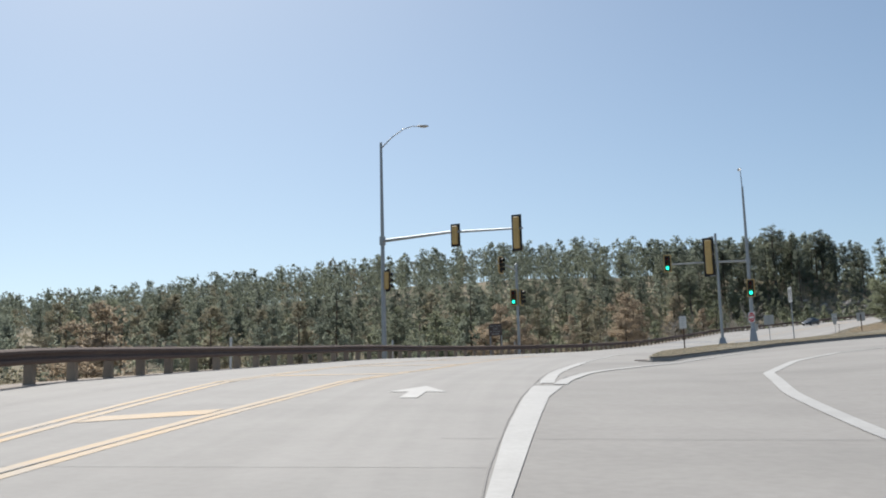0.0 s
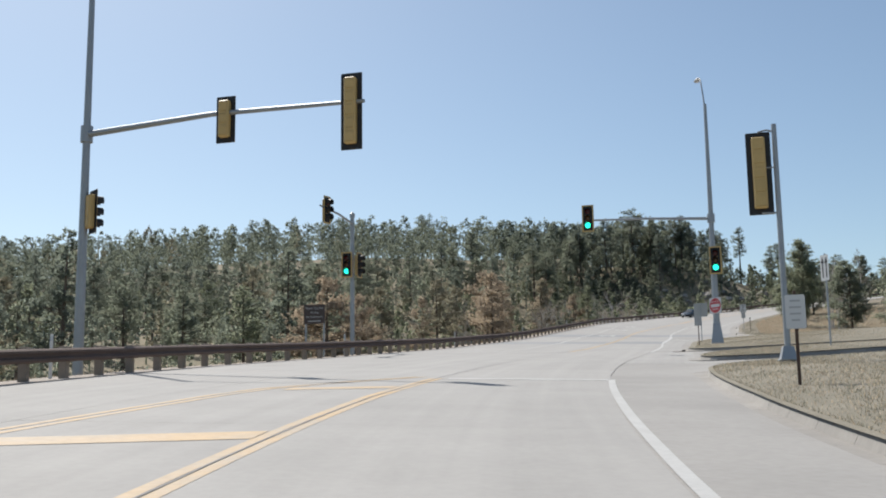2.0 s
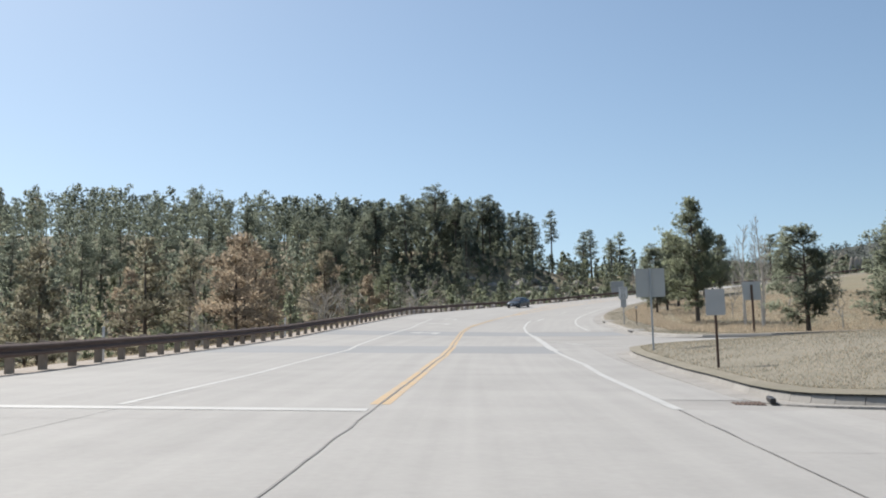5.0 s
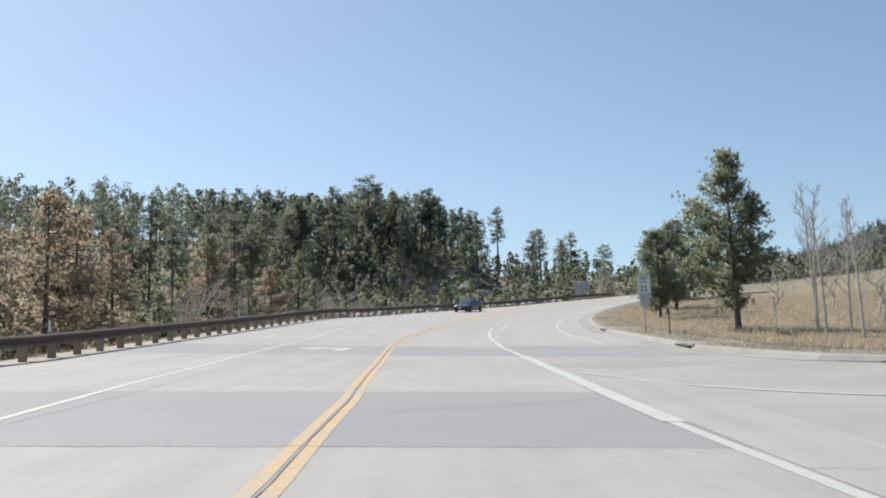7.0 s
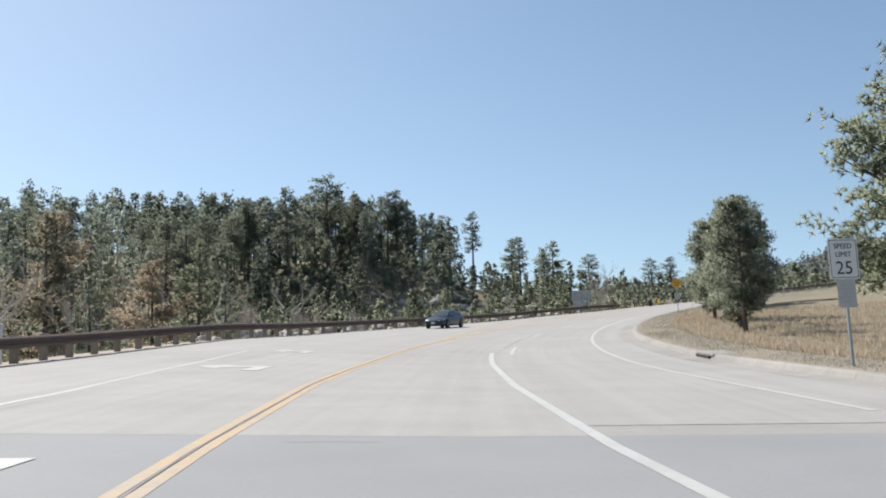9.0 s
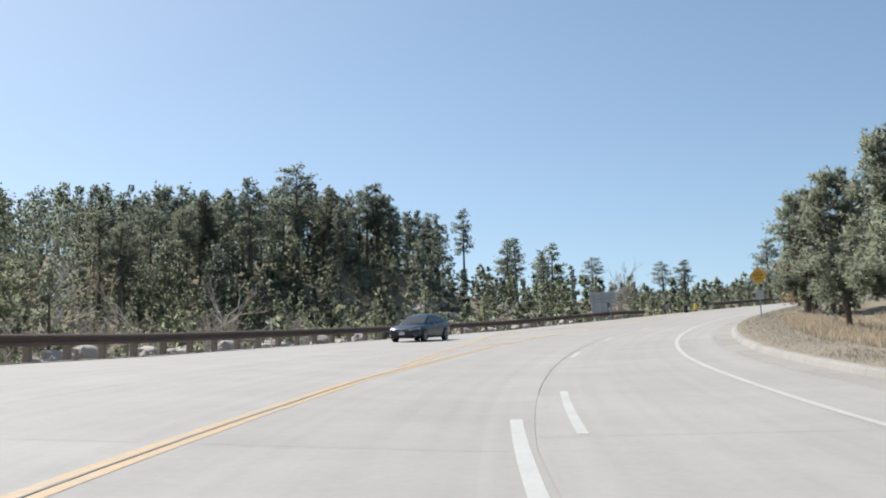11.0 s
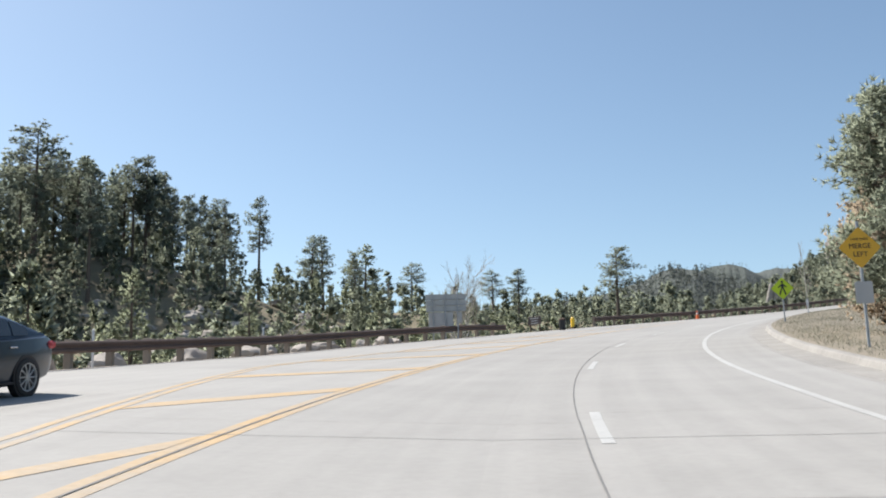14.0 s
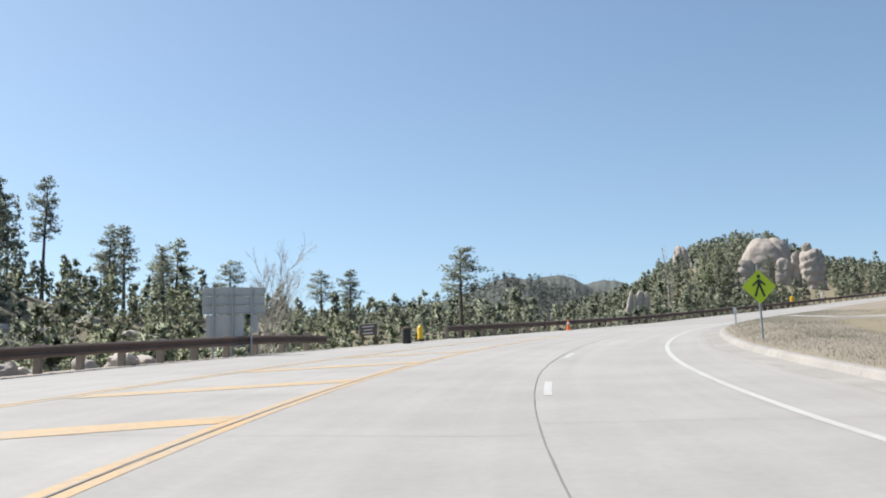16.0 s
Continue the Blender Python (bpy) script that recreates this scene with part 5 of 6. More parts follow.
wood_group = 0
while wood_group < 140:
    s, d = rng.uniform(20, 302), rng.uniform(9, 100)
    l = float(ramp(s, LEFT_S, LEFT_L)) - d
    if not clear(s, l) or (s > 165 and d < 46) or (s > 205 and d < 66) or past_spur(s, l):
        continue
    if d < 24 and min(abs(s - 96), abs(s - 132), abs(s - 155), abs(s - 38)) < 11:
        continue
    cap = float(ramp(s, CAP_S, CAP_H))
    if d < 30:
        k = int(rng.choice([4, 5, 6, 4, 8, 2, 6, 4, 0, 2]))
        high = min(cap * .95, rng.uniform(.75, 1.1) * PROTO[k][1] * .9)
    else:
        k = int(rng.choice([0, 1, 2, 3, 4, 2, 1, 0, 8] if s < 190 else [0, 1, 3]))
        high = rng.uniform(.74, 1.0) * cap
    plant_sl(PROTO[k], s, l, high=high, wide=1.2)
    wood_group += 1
for s, l, k, high in ((47, -24, 9, 5), (177.2, -21.9, 8, 9.2), (63, -27, 8, 8), (71, -25, 8, 8), (150, -20, 7, 9), (154.5, -20.5, 7, 8.4), (178.5, -22.3, 7, 9.6), (182.1, -18.9, 9, 5.6), (186.1, -18.2, 4, 6.8), (165, -23, 7, 9.2), (106, -23, 9, 6), (139, -23, 8, 9), (133, -27, 8, 9.5), (121, -26, 6, 8), (146, -27, 7, 8.5), (152, -25, 8, 9), (112, -27, 2, 12), (86, -30, 2, 11.5), (158, -26, 6, 7), (170, -24, 5, 5), (176, -25, 6, 6)):
    plant_sl(PROTO[k], s, l, high=high)
for s, l, high, w in ((100.1, -19.0, 6.4, 1.15), (104.0, -18.2, 5.0, 1.0), (158.9, -23.1, 9.9, 1.05), (135.8, -16.0, 5.4, 1.1), (41, -19, 4.6, 1.3)):
    plant_sl(PROTO[9], s, l, high=high, wide=w, label="broad low tree with pale rust foliage beyond the rail")
for s, l, k, high in ((163, -17.0, 1, 4.6), (168, -19, 0, 5.5), (174, -18, 1, 4.5), (190, -18.8, 0, 6), (193, -19.5, 1, 4.5), (197, -19.5, 0, 5), (203, -19, 1, 4), (212, -19, 1, 3.6), (178, -21, 1, 4), (186, -22, 0, 6), (194, -24, 0, 7.5), (189.2, -25.4, 0, 6.2), (192, -30, 0, 6.5), (216.6, -25.8, 0, 5.8), (206, -25, 1, 5.0), (202.5, -24, 1, 5.2), (210, -27, 1, 4.6), (199, -26, 1, 4.8), (222, -36, 0, 10), (228, -38, 0, 11), (234, -42, 1, 7), (150, -24, 1, 4.5), (144, -21, 0, 5.5), (166, -26, 1, 5), (180, -27, 0, 7), (205, -30, 0, 6), (260.4, -20.8, 3, 8.6), (264, -22.5, 3, 7.8), (253, -31, 0, 8)):
    plant_sl(BARE[k], s, l, high=high * 1.45)

# young growth on the bank behind the rail
for k in range(72):
    s, d = rng.uniform(150, 262), rng.uniform(4, 26)
    if s > 240 and d < 9:
        continue
    plant_sl(PROTO[5 if rng.uniform() < .7 else 6], s, float(ramp(s, LEFT_S, LEFT_L)) - d, high=rng.uniform(2.4, 4.4) + (1.2 if d > 15 else 0))

# trees on the verge
for s, l, k, high, w in ((162.4, 14.4, 10, 10.2, 1.0), (179.8, 11.4, 11, 6.4, .95), (188, 12, 11, 6.5, 1.0), (196.5, 12.4, 11, 7.6, 1.05), (200, 10.8, 11, 6.5, .95), (218.4, 9.2, 11, 7.1, 1.12), (223.6, 10.2, 11, 7.4, 1.1), (221.8, 9.0, 7, 6.7, .85), (220.2, 8.9, 9, 5.3, .75), (227.5, 11.3, 11, 8.0, .9),
                         (140.1, 18.3, 11, 6.5, 1.2), (136, 22.5, 11, 6.0, 1.3), (150, 27, 6, 6.5, 1.2), (122, 38, 6, 7, 1.2), (166, 31, 2, 9, 1), (175, 40, 2, 10, 1), (150, 46, 2, 11, 1), (190, 52, 0, 12, 1), (132, 50, 4, 9, 1.2), (205, 44, 2, 11, 1), (160, 62, 0, 14, 1), (226, 40, 2, 10, 1), (141, 62, 4, 10, 1), (118, 60, 2, 10, 1)):
    plant_sl(PROTO[k], s, l, high=high, wide=w)
for s, l, k, high in ((157, 17.3, 2, 7.8), (154.5, 17.0, 2, 6.6), (155.5, 18.5, 2, 6.8), (151, 17.6, 2, 6.6), (168, 24, 0, 7), (173.4, 21, 2, 9.0), (178, 26, 0, 8), (147, 22, 0, 5), (170, 18, 0, 6), (185, 24, 0, 7)):
    plant_sl(BARE[k], s, l, high=high)

# woods on the far slopes
def far_woods(name, places, heights, seed, mat, label, per=46, count=3, low=.22, wide=.2, tuft=.05, point=.5):
    """Many pines as one body of stuff: slim trunks and crowns of needle fans."""
    r = np.random.default_rng(seed)
    vs, fs, ns, k = [], [], [], 0
    for (x, y, z), h in zip(places, heights):
        nb = max(10, per // 4)
        t = r.uniform(0, 1, nb)
        rad = wide * h * np.minimum(1, (t + .15) / .3) * (1.02 - t) ** point * r.uniform(.6, 1.15, nb)
        a = r.uniform(0, 6.28, nb)
        q = np.sqrt(r.uniform(.2, 1, nb))
        bunch = np.stack([x + rad * q * np.cos(a), y + rad * q * np.sin(a), z + h * (low + (1 - low) * t)], 1)
        i = r.integers(0, nb, per)
        c = bunch[i] + r.normal(0, .022 * h, (per, 3))
        o = np.stack([np.cos(a[i]), np.sin(a[i]), .4 + 0 * a[i]], 1)
        v, f, nr = tufts(c, o, tuft * h, tuft * .29 * h, count, r)
        vs.append(v)
        ns.append(nr)
        fs.append(f + k)
        k += len(v)
        tv = np.array([(x - .014 * h, y, z - .3), (x + .014 * h, y, z - .3), (x, y, z + h * .85), (x, y - .014 * h, z - .3), (x, y + .014 * h, z - .3), (x, y, z + h * .85)])
        vs.append(tv)
        fs.append(np.array([[0, 1, 2], [3, 4, 5]]) + k)
        ns.append(np.tile([.3, -.8, .5], (6, 1)))
        k += 6
    ob = new(name, array_mesh(name, np.concatenate(vs), np.concatenate(fs), mat, np.concatenate(ns)))
    return tagged(ob, label, "woods", kind="stuff")


def on_land(pts):
    a = np.array(pts)
    return np.c_[a, land_z(a[:, 0], a[:, 1])]


kinds = [([], []), ([], []), ([], [])]
for gx0 in np.arange(-190, 205, 7.0):
    for gy0 in np.arange(40, 384, 7.0):
        x, y = gx0 + rng.uniform(-3.4, 3.4), gy0 + rng.uniform(-3.4, 3.4)
        if x + 8 < -.4 * (y + 30) or x > 83 + .52 * (y - 152) and y > 190 and x > 70:
            continue
        s, l = (float(q[0]) for q in along(x, y))
        d = float(ramp(s, LEFT_S, LEFT_L)) - l
        if d < (26 if s < 165 else 58 if s < 225 else 66):
            continue
        places, heights = kinds[int(rng.choice([0, 0, 0, 0, 0, 1, 1, 1, 1, 1, 2])) if y < 250 or rng.uniform() < .3 else int(rng.integers(0, 2))]
        places.append((x, y))
        heights.append(rng.uniform(.66, 1.1) * float(ramp(y, [60, 150, 250, 330], [7.2, 8.8, 11, 13.4]) * ramp(x, [-120, 50], [.8, 1])))
stand_xy = []
for _ in range(60):
    x, y = rng.uniform(84, 152), rng.uniform(272, 306)
    if x < 83 + .52 * (y - 152):
        stand_xy.append((x, y))
for (places, heights), seed, mat, label in zip(kinds, (3, 13, 17), (NEEDLE_DARK, NEEDLE, NEEDLE_OLIVE), ("dense dark pine woods on the slope beyond the road", "dense grey-green pine woods on the valley side", "fading olive pines scattered through the woods")):
    far_woods("pine_woods", on_land(places), heights, seed, mat, label, 190, 6, .2, .255, .037, .42)
far_woods("pine_woods", on_land(stand_xy), rng.uniform(12, 15.5, len(stand_xy)), 19, NEEDLE_DARK, "tall slim pines standing close on the rocky spur", 220, 6, .45, .16, .034)

# thicket of young pines between the rail and the tall woods, thin on the rocky bank
def on_bank(x, y):
    return abs(x - 131) < 17 and abs(y - 255 - .25 * (x - 131)) < 9 and rng.uniform() < .75


pts = []
while len(pts) < 800:
    s, d = rng.uniform(152, 312), rng.uniform(12, 96)
    l = float(ramp(s, LEFT_S, LEFT_L)) - d
    p = at(s, l)
    if clear(s, l, 3) and not (s > 262 and d < 18) and not on_bank(p.x, p.y):
        pts.append((p.x, p.y))
far_woods("young_pine_thicket", on_land(pts), rng.uniform(2.8, 6.2, len(pts)), 21, NEEDLE_YOUNG, "thicket of young green pines on the bank", 90, 5, .03, .3, .075, .85)
pts = []
while len(pts) < 330:
    near = rng.uniform() < .4
    s, d = (rng.uniform(212, 264), rng.uniform(5, 36)) if near else (rng.uniform(256, 338), rng.uniform(7, 66))
    l = float(ramp(s, LEFT_S, LEFT_L)) - d
    if clear(s, l, 3) and not (238 < s < 264 and d < 8):
        p = at(s, l)
        pts.append((p.x, p.y))
far_woods("young_pine_thicket", on_land(pts), rng.uniform(2.0, 4.8, len(pts)), 23, NEEDLE, "low young pines and brush behind the rail", 90, 5, .03, .33, .085, .85)
a = np.concatenate([rng.normal((126, 262), (17, 12), (150, 2)), rng.normal((100, 255), (16, 14), (90, 2)), rng.normal((186, 286), (14, 12), (46, 2)), rng.normal((215, 270), (16, 14), (40, 2)), rng.normal((165, 268), (16, 10), (36, 2)), rng.normal((205, 240), (14, 8), (30, 2))])
a = a[(np.abs(along(a[:, 0], a[:, 1])[1]) > 16) & np.array([not on_bank(x, y) for x, y in a])]
far_woods("young_pine_thicket", on_land(a), rng.uniform(3, 6, len(a)), 22, NEEDLE, "low pine thicket below the tall single trees", 100, 5, .03, .3, .08, .85)

# pines on the hill with the domes
def polar(brg, dist):
    return HILL_X + dist * np.sin(np.radians(brg)), HILL_Y + dist * np.cos(np.radians(brg))


brg, dist = rng.uniform(56.5, 88, 1750), 121 + 80 * rng.uniform(0, 1, 1750)
bare_rock = ((np.abs(brg - 67.4) < 1.5) | (np.abs(brg - 69.5) < 1.1) | (np.abs(brg - 63.3) < .9)) & (dist > 193) & (dist < 212)
near_road = (brg > 74) & (dist < 126) | (brg > 66) & (brg < 70.7) & (dist > 168)
a = np.stack(polar(brg, dist), 1)[~bare_rock & ~near_road]
a = a[np.abs(along(a[:, 0], a[:, 1])[1]) > 14]
far_woods("pine_woods", on_land(a), rng.uniform(2.0, 4.8, len(a)), 4, NEEDLE, "dark pines on the hill round the granite domes", 84, 6, .04, .27, .075, .8)
brg, dist = rng.uniform(56.5, 82, 3000), rng.uniform(206, 262, 3000)
a = np.stack(polar(brg, dist), 1)
far_woods("pine_woods", on_land(a), rng.uniform(1.5, 2.9, len(a)), 5, NEEDLE, "close pine woods on the crest behind the domes", 34, 4, .02, .34, .14, .8)
for k, brg, dist, top in ((4, 64.9, 150, .172), (4, 64.2, 154, .164), (2, 65.5, 152, .155), (3, 67.6, 168, .1625), (0, 63.3, 140, .142), (6, 66.2, 140, .136)):
    x, y = polar(brg, dist)
    plant_top(PROTO[k], float(x), float(y), HILL_Z + dist * top, wide=1.15)
a = np.concatenate([rng.normal((270, 300), (45, 40), (200, 2)), rng.normal((230, 330), (40, 40), (90, 2)), rng.normal((235, 262), (16, 12), (50, 2))])
a = a[(np.abs(along(a[:, 0], a[:, 1])[1]) > 40) & (np.degrees(np.arctan2(a[:, 0] - HILL_X, a[:, 1] - HILL_Y)) < 55)]
far_woods("pine_woods", on_land(a), rng.uniform(5, 8, len(a)), 6, NEEDLE, "scattered pines on the low far ground", 60, 5, .15, .2, .1)


# ---- distant mountains ----
def ridge_z(brg, f, dist, bs, rs, seed):
    """Height of a mountain at a bearing; f runs from 0 at its foot to 1 on the crest and on to 2 behind."""
    crest = HILL_Z + dist * ramp(brg, bs, rs)
    wave = np.array([noise.noise((b * .9, g * 3, seed)) * .5 + noise.noise((b * 3.1, g * 7, seed)) * .25 for b, g in zip(np.ravel(brg), np.ravel(f))]).reshape(np.shape(brg))
    up = np.where(f < 1, f ** .75, 1 - (f - 1) * .9)
    return 10 + (crest - 10) * up + wave * dist * .012 * np.clip(1 - np.abs(f - 1), 0, 1) ** .5 * np.where(np.abs(f - 1) < .01, .25, 1)


def mountain(dist, bs, rs, seed, label, trees):
    bb, ff = np.meshgrid(np.linspace(bs[0], bs[-1], 170), np.linspace(0, 1.6, 17))
    zz = ridge_z(bb, ff, dist, bs, rs, seed)
    x, y = polar(bb, dist * (.7 + .3 * ff))
    ix = np.arange(bb.size).reshape(bb.shape)
    q = np.stack([ix[:-1, :-1], ix[:-1, 1:], ix[1:, 1:], ix[1:, :-1]], -1).reshape(-1, 4)
    ob = new("mountain", array_mesh("mountain", np.stack([x.ravel(), y.ravel(), zz.ravel()], 1), q, WOODED))
    ob.data.shade_smooth()
    tagged(ob, label, "mountain", kind="structure")
    r = np.random.default_rng(seed)
    tb, tf = r.uniform(bs[0] + .3, bs[-1] - .3, trees), r.uniform(.35, 1.02, trees) ** .7
    x, y = polar(tb, dist * (.7 + .3 * tf))
    far_woods("pine_woods", np.stack([x, y, ridge_z(tb, tf, dist, bs, rs, seed) - 2], 1), r.uniform(5, 9, trees), seed, NEEDLE_FAR, "distant pine woods on the mountain side", 24, 3, .2, .22, .11)


mountain(760, [34, 39.3, 40.8, 42.3, 44.2, 46, 49.9, 52, 52.75, 53.76, 54.9, 56.4, 58.2, 60, 64], [.10, .124, .129, .124, .12, .127, .136, .147, .153, .158, .152, .14, .132, .125, .11], 3, "wooded grey-green mountain beyond the valley", 3000)
mountain(1500, [51, 53.5, 54.8, 55.56, 56.4, 57, 57.76, 58.5, 61], [.12, .145, .152, .1555, .157, .1535, .146, .139, .12], 8, "distant wooded mountain peak", 700)
mountain(1900, [54, 56.7, 57.9, 58.7, 59.45, 60.05, 61.2, 65], [.12, .143, .147, .1495, .1485, .144, .137, .11], 12, "far blue-grey mountain behind the valley", 200)

# ---- rocks ----
def boulder(x, y, z, sx, sy, sz, seed, mat, name="boulder", label="pale granite boulder beside the rail", sub=3, rough=.25, turn=0, group="boulders"):
    bm = bmesh.new()
    bmesh.ops.create_icosphere(bm, subdivisions=sub, radius=1)
    for v in bm.verts:
        p = v.co * 1.3 + Vector((seed * 3.7, seed, 0))
        v.co *= 1 + rough * (noise.noise(p) + .5 * noise.noise(p * 2.3)) + .35 * rough * round(noise.noise(p * 1.1) * 3) / 3
        v.co.x, v.co.y, v.co.z = v.co.x * sx, v.co.y * sy, v.co.z * sz
    me = bpy.data.meshes.new(name)
    bm.to_mesh(me)
    bm.free()
    me.materials.append(mat)
    me.shade_smooth()
    me.set_sharp_from_angle(angle=radians(35))
    ob = new(name, me)
    ob.matrix_basis = pose(x, y, z, 0, 0, turn)
    return tagged(ob, label, "rock", group)


for k in range(60):
    x = rng.normal(131, 10)
    y = 255 + .25 * (x - 131) + rng.normal(0, 5)
    q = rng.uniform(.4, 1.4)
    boulder(x, y, float(land_z(x, y)[0]) + q * .1, q * rng.uniform(1, 1.8), q, q * rng.uniform(.5, .8), 80 + k, GRANITE, label="weathered rock on the wooded bank", sub=3, rough=.4, turn=float(rng.uniform(0, 360)), group="bank rocks")
for k in range(34):
    s = 176 + k * 1.95 + rng.uniform(-.8, .8)
    l = float(ramp(s, LEFT_S, LEFT_L)) - rng.uniform(.9, 2.6)
    p = at(s, l)
    q = rng.uniform(.2, .5)
    boulder(p.x, p.y, float(land_z(p.x, p.y)[0]) + q * .3, q * rng.uniform(1, 1.6), q, q * rng.uniform(.6, .9), k, GRANITE, sub=3, rough=.4, turn=float(rng.uniform(0, 360)))

# rounded granite domes and pillars on the hill, split by weathered joints
def granite_mass(brg, dist, half, low, top, seed, label, joints=(), box=2.6, mat=GRANITE_FAR, deep=.85, lump=.13, lean=0.0):
    """A rock body; joints are (tilt from upright in degrees, place along that axis, depth)."""
    x, y = polar(brg, dist)
    bm = bmesh.new()
    bmesh.ops.create_icosphere(bm, subdivisions=5, radius=1)
    off = Vector((seed * 3.7, seed * 1.3, seed))
    for v in bm.verts:
        u = v.co.copy()
        u /= (abs(u.x) ** box + abs(u.y) ** box + abs(u.z) ** box) ** (1 / box)
        k = 1 + lump * (noise.noise(u * 1.2 + off) + .5 * noise.noise(u * 2.6 + off)) + .03 * noise.noise(u * 7 + off)
        for tilt, d, depth in joints:
            w = u.z * math.cos(radians(tilt)) + u.x * math.sin(radians(tilt)) - d + .09 * noise.noise(u * 2.2 + off * 2)
            k -= depth * math.exp(-(w / .05) ** 2) * 1.6
        v.co = u * k
    wide, tall = dist * math.tan(radians(half)), dist * (top - low) / 2
    for v in bm.verts:
        v.co = Vector((v.co.x * wide, v.co.y * wide * deep, v.co.z * tall))
    me = bpy.data.meshes.new("rock_dome")
    bm.to_mesh(me)
    bm.free()
    me.materials.append(mat)
    me.shade_smooth()
    ob = new("rock_dome", me)
    ob.matrix_basis = pose(float(x), float(y), HILL_Z + dist * (low + top) / 2, 0, lean, -brg)
    return tagged(ob, label, "rock", "rock domes")


granite_mass(67.45, 204, 1.35, .120, .1795, 3, "large rounded pale granite dome on the hill", ((35, .78, .03), (62, .62, .05), (8, -.1, .04)), 2.2, lump=.1)
granite_mass(66.35, 200, .5, .122, .160, 21, "low granite shoulder of stacked ledges below the dome", ((6, .5, .1), (-5, .15, .1), (8, -.2, .1)), 2.6)
granite_mass(68.25, 200, .5, .122, .158, 17, "rounded granite block at the foot of the dome", ((0, .3, .08), (-12, -.2, .08)), 2.8)
granite_mass(68.87, 200, .24, .128, .1625, 33, "narrow granite column split from the dome", ((5, .55, .14), (-8, .1, .1)), 3)
granite_mass(69.72, 199, .62, .118, .1655, 14, "broad granite pillar with level joints", ((-8, .62, .08), (-4, .28, .08), (3, -.08, .09), (-3, -.4, .09), (86, .62, .06)), 3.4)
granite_mass(69.5, 199.5, .24, .160, .1712, 19, "small granite block on the pillar", (), 3)
granite_mass(63.05, 207, .46, .136, .1762, 44, "grey granite crag with upright cracks on the hillside", ((84, .1, .12), (78, -.5, .1), (12, .45, .1)), 3, lump=.22)
granite_mass(63.78, 205, .36, .134, .1633, 47, "lower grey granite crag among pines", ((80, .2, .1), (15, .3, .1)), 2.8, lump=.22)
granite_mass(65.0, 196, .4, .112, .130, 41, "low granite ledge among pines", ((5, .2, .1),), 2.8)
for brg, top, half, seed, cuts in ((60.1, .1378, .2, 31, ((10, .2, .1),)), (60.55, .1385, .26, 35, ((-12, .45, .1), (15, -.1, .1))), (60.95, .1368, .2, 39, ((-8, .1, .1),))):
    granite_mass(brg, 126, half, .098, top, seed, "upright pinkish granite block among pines", cuts, 2.1, GRANITE, lump=.2, lean=9)

# dead snag, and the footpath over the verge
plant_top(BARE[2], 195, 211, 34.5, wide=.6, label="tall dead snag with bare grey limbs")
path = thing("footpath", Matrix(), "pale concrete footpath crossing the dry verge", "path", kind="structure")
sh = Shape()
v = []
for s, l in ((276.2, 6.4), (275.4, 8.0), (274.0, 10.2), (271.5, 13.0), (268, 16.5), (263, 21)):
    ring = []
    for ds, dl in ((-1.1, -.85), (1.1, .85)):
        p = at(s + ds, l + dl)
        o = l + dl - float(ramp(s + ds, KERB_S, KERB_L))
        p.z = float(verge_z(s + ds, o, p.x, p.y)[0]) + .07
        ring += [p - Vector((0, 0, .5)), p] if ds < 0 else [p, p - Vector((0, 0, .5))]
    v.append(ring)
part("slab", sh.loft(v), KERB, path)


# ---- grass ----
def blades(name, n, sampler, high, mat, label, seed):
    r = np.random.default_rng(seed)
    pts = sampler(n, r)
    a = r.uniform(0, 6.28, len(pts))
    h = high * r.uniform(.4, 1.3, len(pts))
    w = .008 + .03 * h
    lean = r.normal(0, .35, (len(pts), 2)) * h[:, None]
    dx = np.stack([np.cos(a) * w, np.sin(a) * w, 0 * a], 1)
    tip = pts + np.c_[lean, h]
    v = np.stack([pts - dx, pts + dx, tip], 1).reshape(-1, 3)
    ob = new(name, array_mesh(name, v, np.arange(len(v)).reshape(-1, 3), mat))
    return tagged(ob, label, "grass", kind="stuff")


def on_verge(n, r):
    s = r.uniform(127, 300, n)
    o = .25 + r.gamma(1.6, 2.2, n)
    l = ramp(s, KERB_S, KERB_L) + o
    h = heading(s)
    x, y = ramp(s, AXS, AXX) + l * np.cos(h), ramp(s, AXS, AXY) - l * np.sin(h)
    return np.stack([x, y, verge_z(s, o, x, y) - .02], 1)


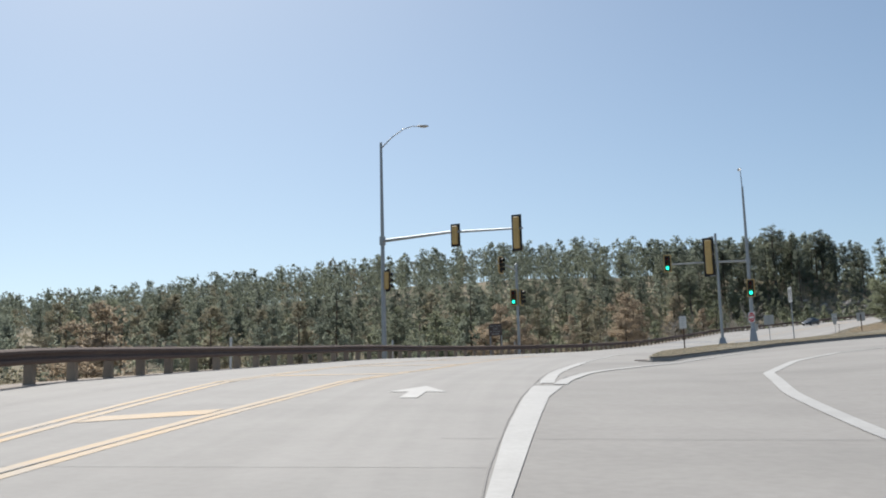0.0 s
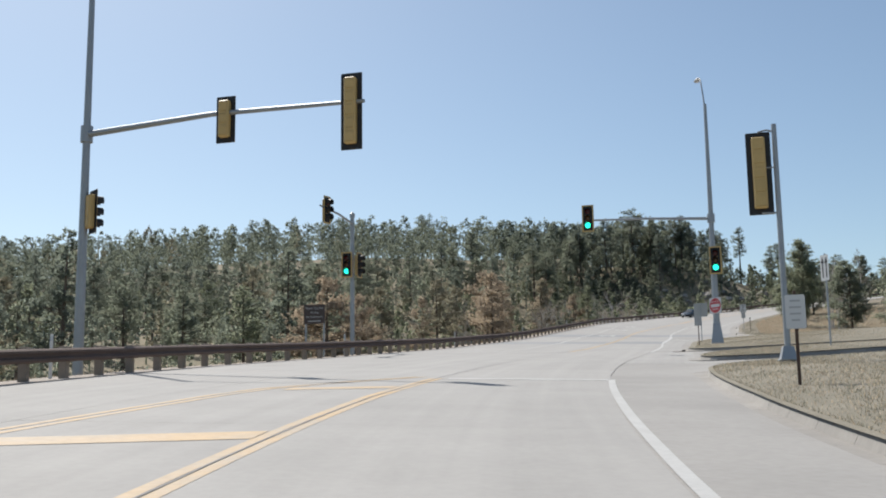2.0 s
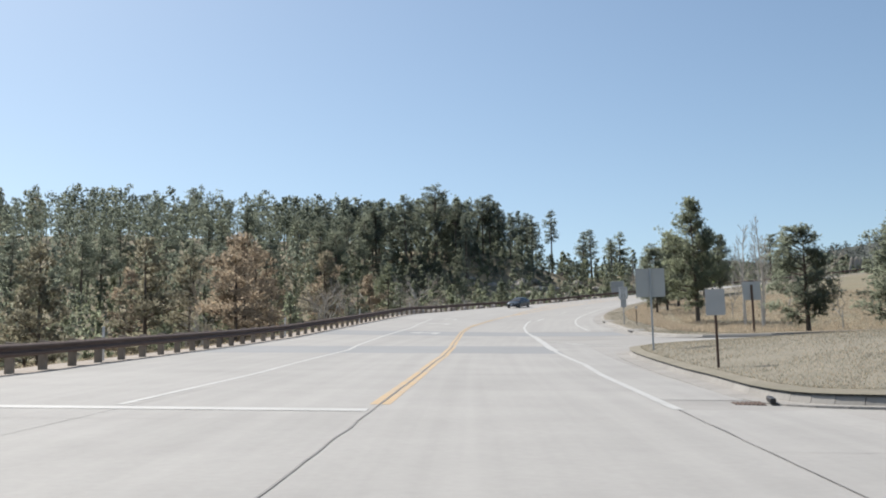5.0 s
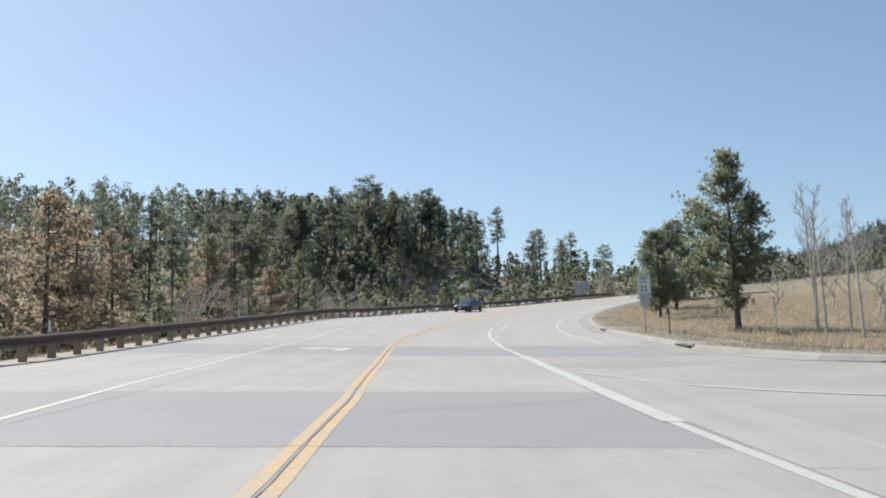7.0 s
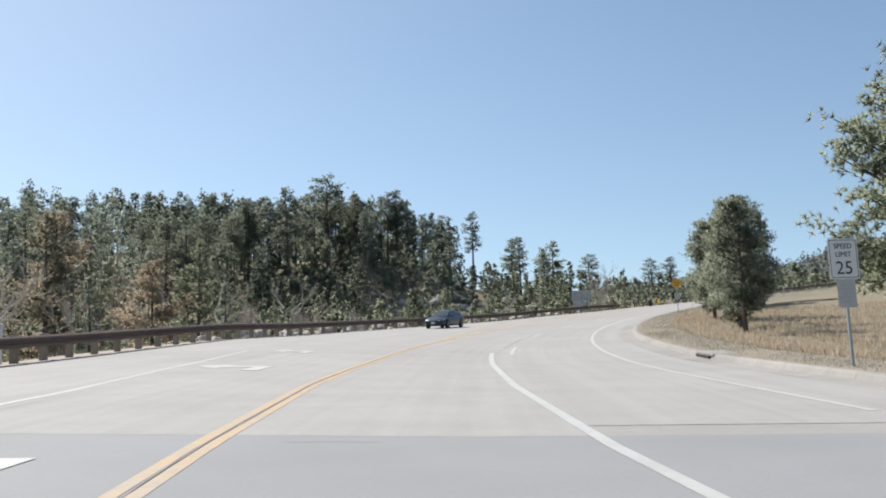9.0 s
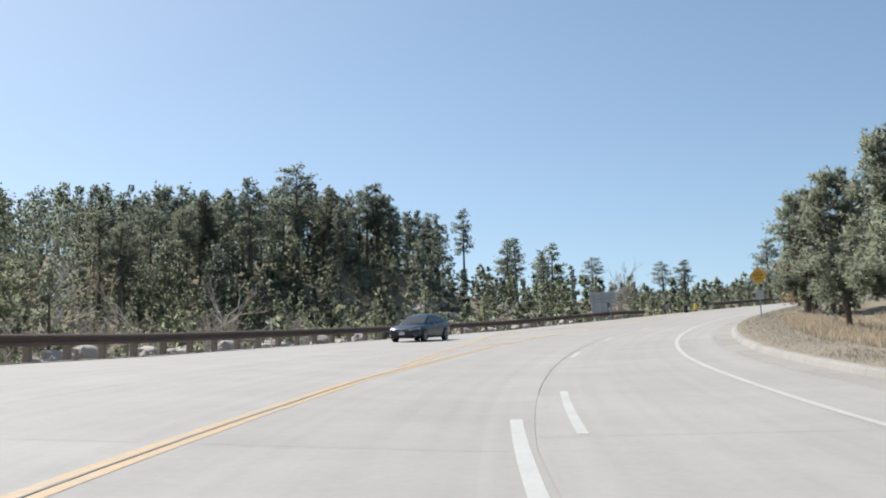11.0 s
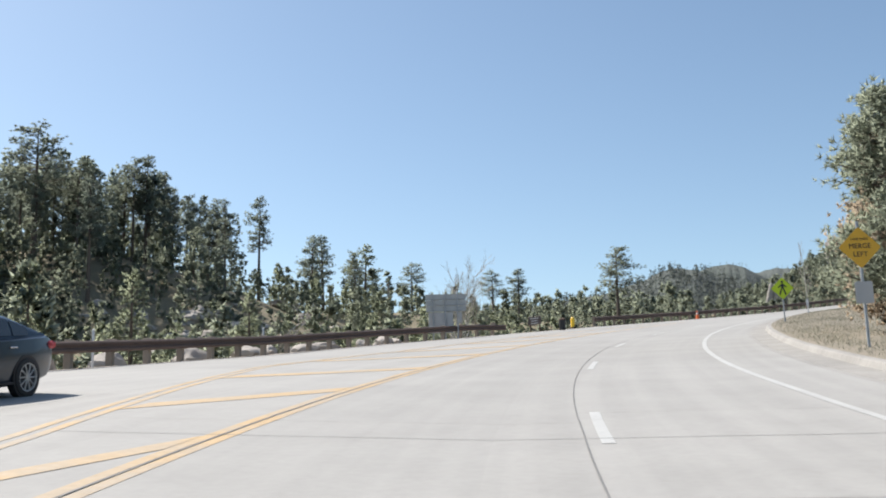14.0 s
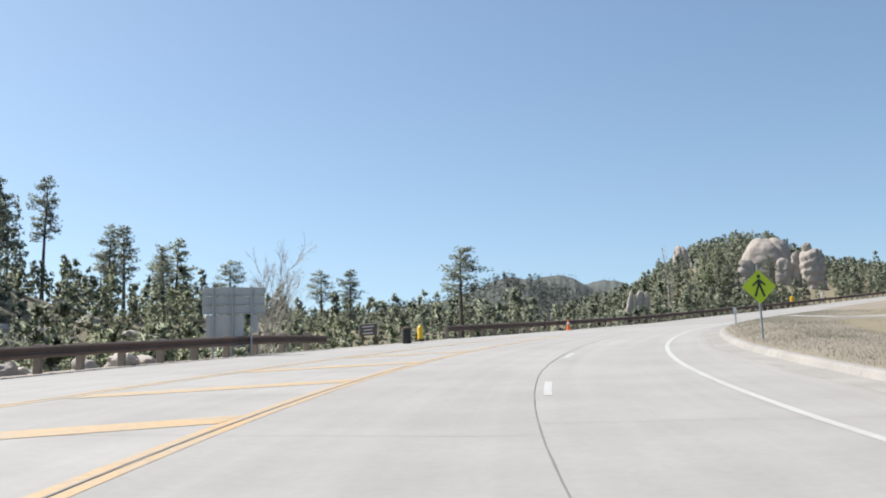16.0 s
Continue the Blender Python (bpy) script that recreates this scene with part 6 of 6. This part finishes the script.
def on_field(n, r):
    s = r.uniform(128, 214, n)
    o = 2.2 + 32 * r.uniform(0, 1, n) ** 1.5
    l = ramp(s, KERB_S, KERB_L) + o
    h = heading(s)
    x, y = ramp(s, AXS, AXX) + l * np.cos(h), ramp(s, AXS, AXY) - l * np.sin(h)
    keep = np.array([noise.noise((a * .55, b * .55, 2)) + .6 * noise.noise((a * 1.7, b * 1.7, 6)) for a, b in zip(x, y)]) > -.12
    return np.stack([x, y, verge_z(s, o, x, y) - .02], 1)[keep]


def on_islands(n, r):
    out = []
    for outline, c, dz, crown, k in ((ISL_A, (56, 7.6), .17, .12, .3), (ISL_B, (76, 9), .17, .12, .15), (ISL_C, (104, 15), .17, .35, .55)):
        o = np.array(outline)
        m = int(n * k)
        i = r.integers(0, len(o), m)
        f = 1 - np.sqrt(r.uniform(0, 1, m))
        u = r.uniform(0, 1, m)[:, None]
        e = o[i] * (1 - u) + o[(i + 1) % len(o)] * u
        q = e + (np.array(c) - e) * np.maximum(f, .04)[:, None]
        h = heading(q[:, 0])
        out.append(np.stack([ramp(q[:, 0], AXS, AXX) + q[:, 1] * np.cos(h), ramp(q[:, 0], AXS, AXY) - q[:, 1] * np.sin(h), road_z(q[:, 0], q[:, 1]) + dz + crown * np.sin(f * 1.57) - .01], 1))
    return np.concatenate(out)


def by_rail(n, r):
    s = r.uniform(0, 250, n)
    l = ramp(s, LEFT_S, LEFT_L) - 1.7 - r.gamma(1.3, 1.3, n)
    h = heading(s)
    x, y = ramp(s, AXS, AXX) + l * np.cos(h), ramp(s, AXS, AXY) - l * np.sin(h)
    return np.stack([x, y, land_z(x, y) - .02], 1)


blades("verge_grass", 110000, on_verge, .075, BLADES, "short dull green and brown verge grass", 1)
blades("field_grass", 150000, on_field, .24, STRAW, "tall straw-coloured dry grass on the slope", 2)
blades("island_grass", 90000, on_islands, .05, BLADES, "short dry island grass", 3)
blades("island_straw", 50000, on_islands, .055, STRAW, "straw-coloured dead island grass", 5)
blades("rail_grass", 24000, by_rail, .2, STRAW, "dry grass tufts behind the guard rail", 4)
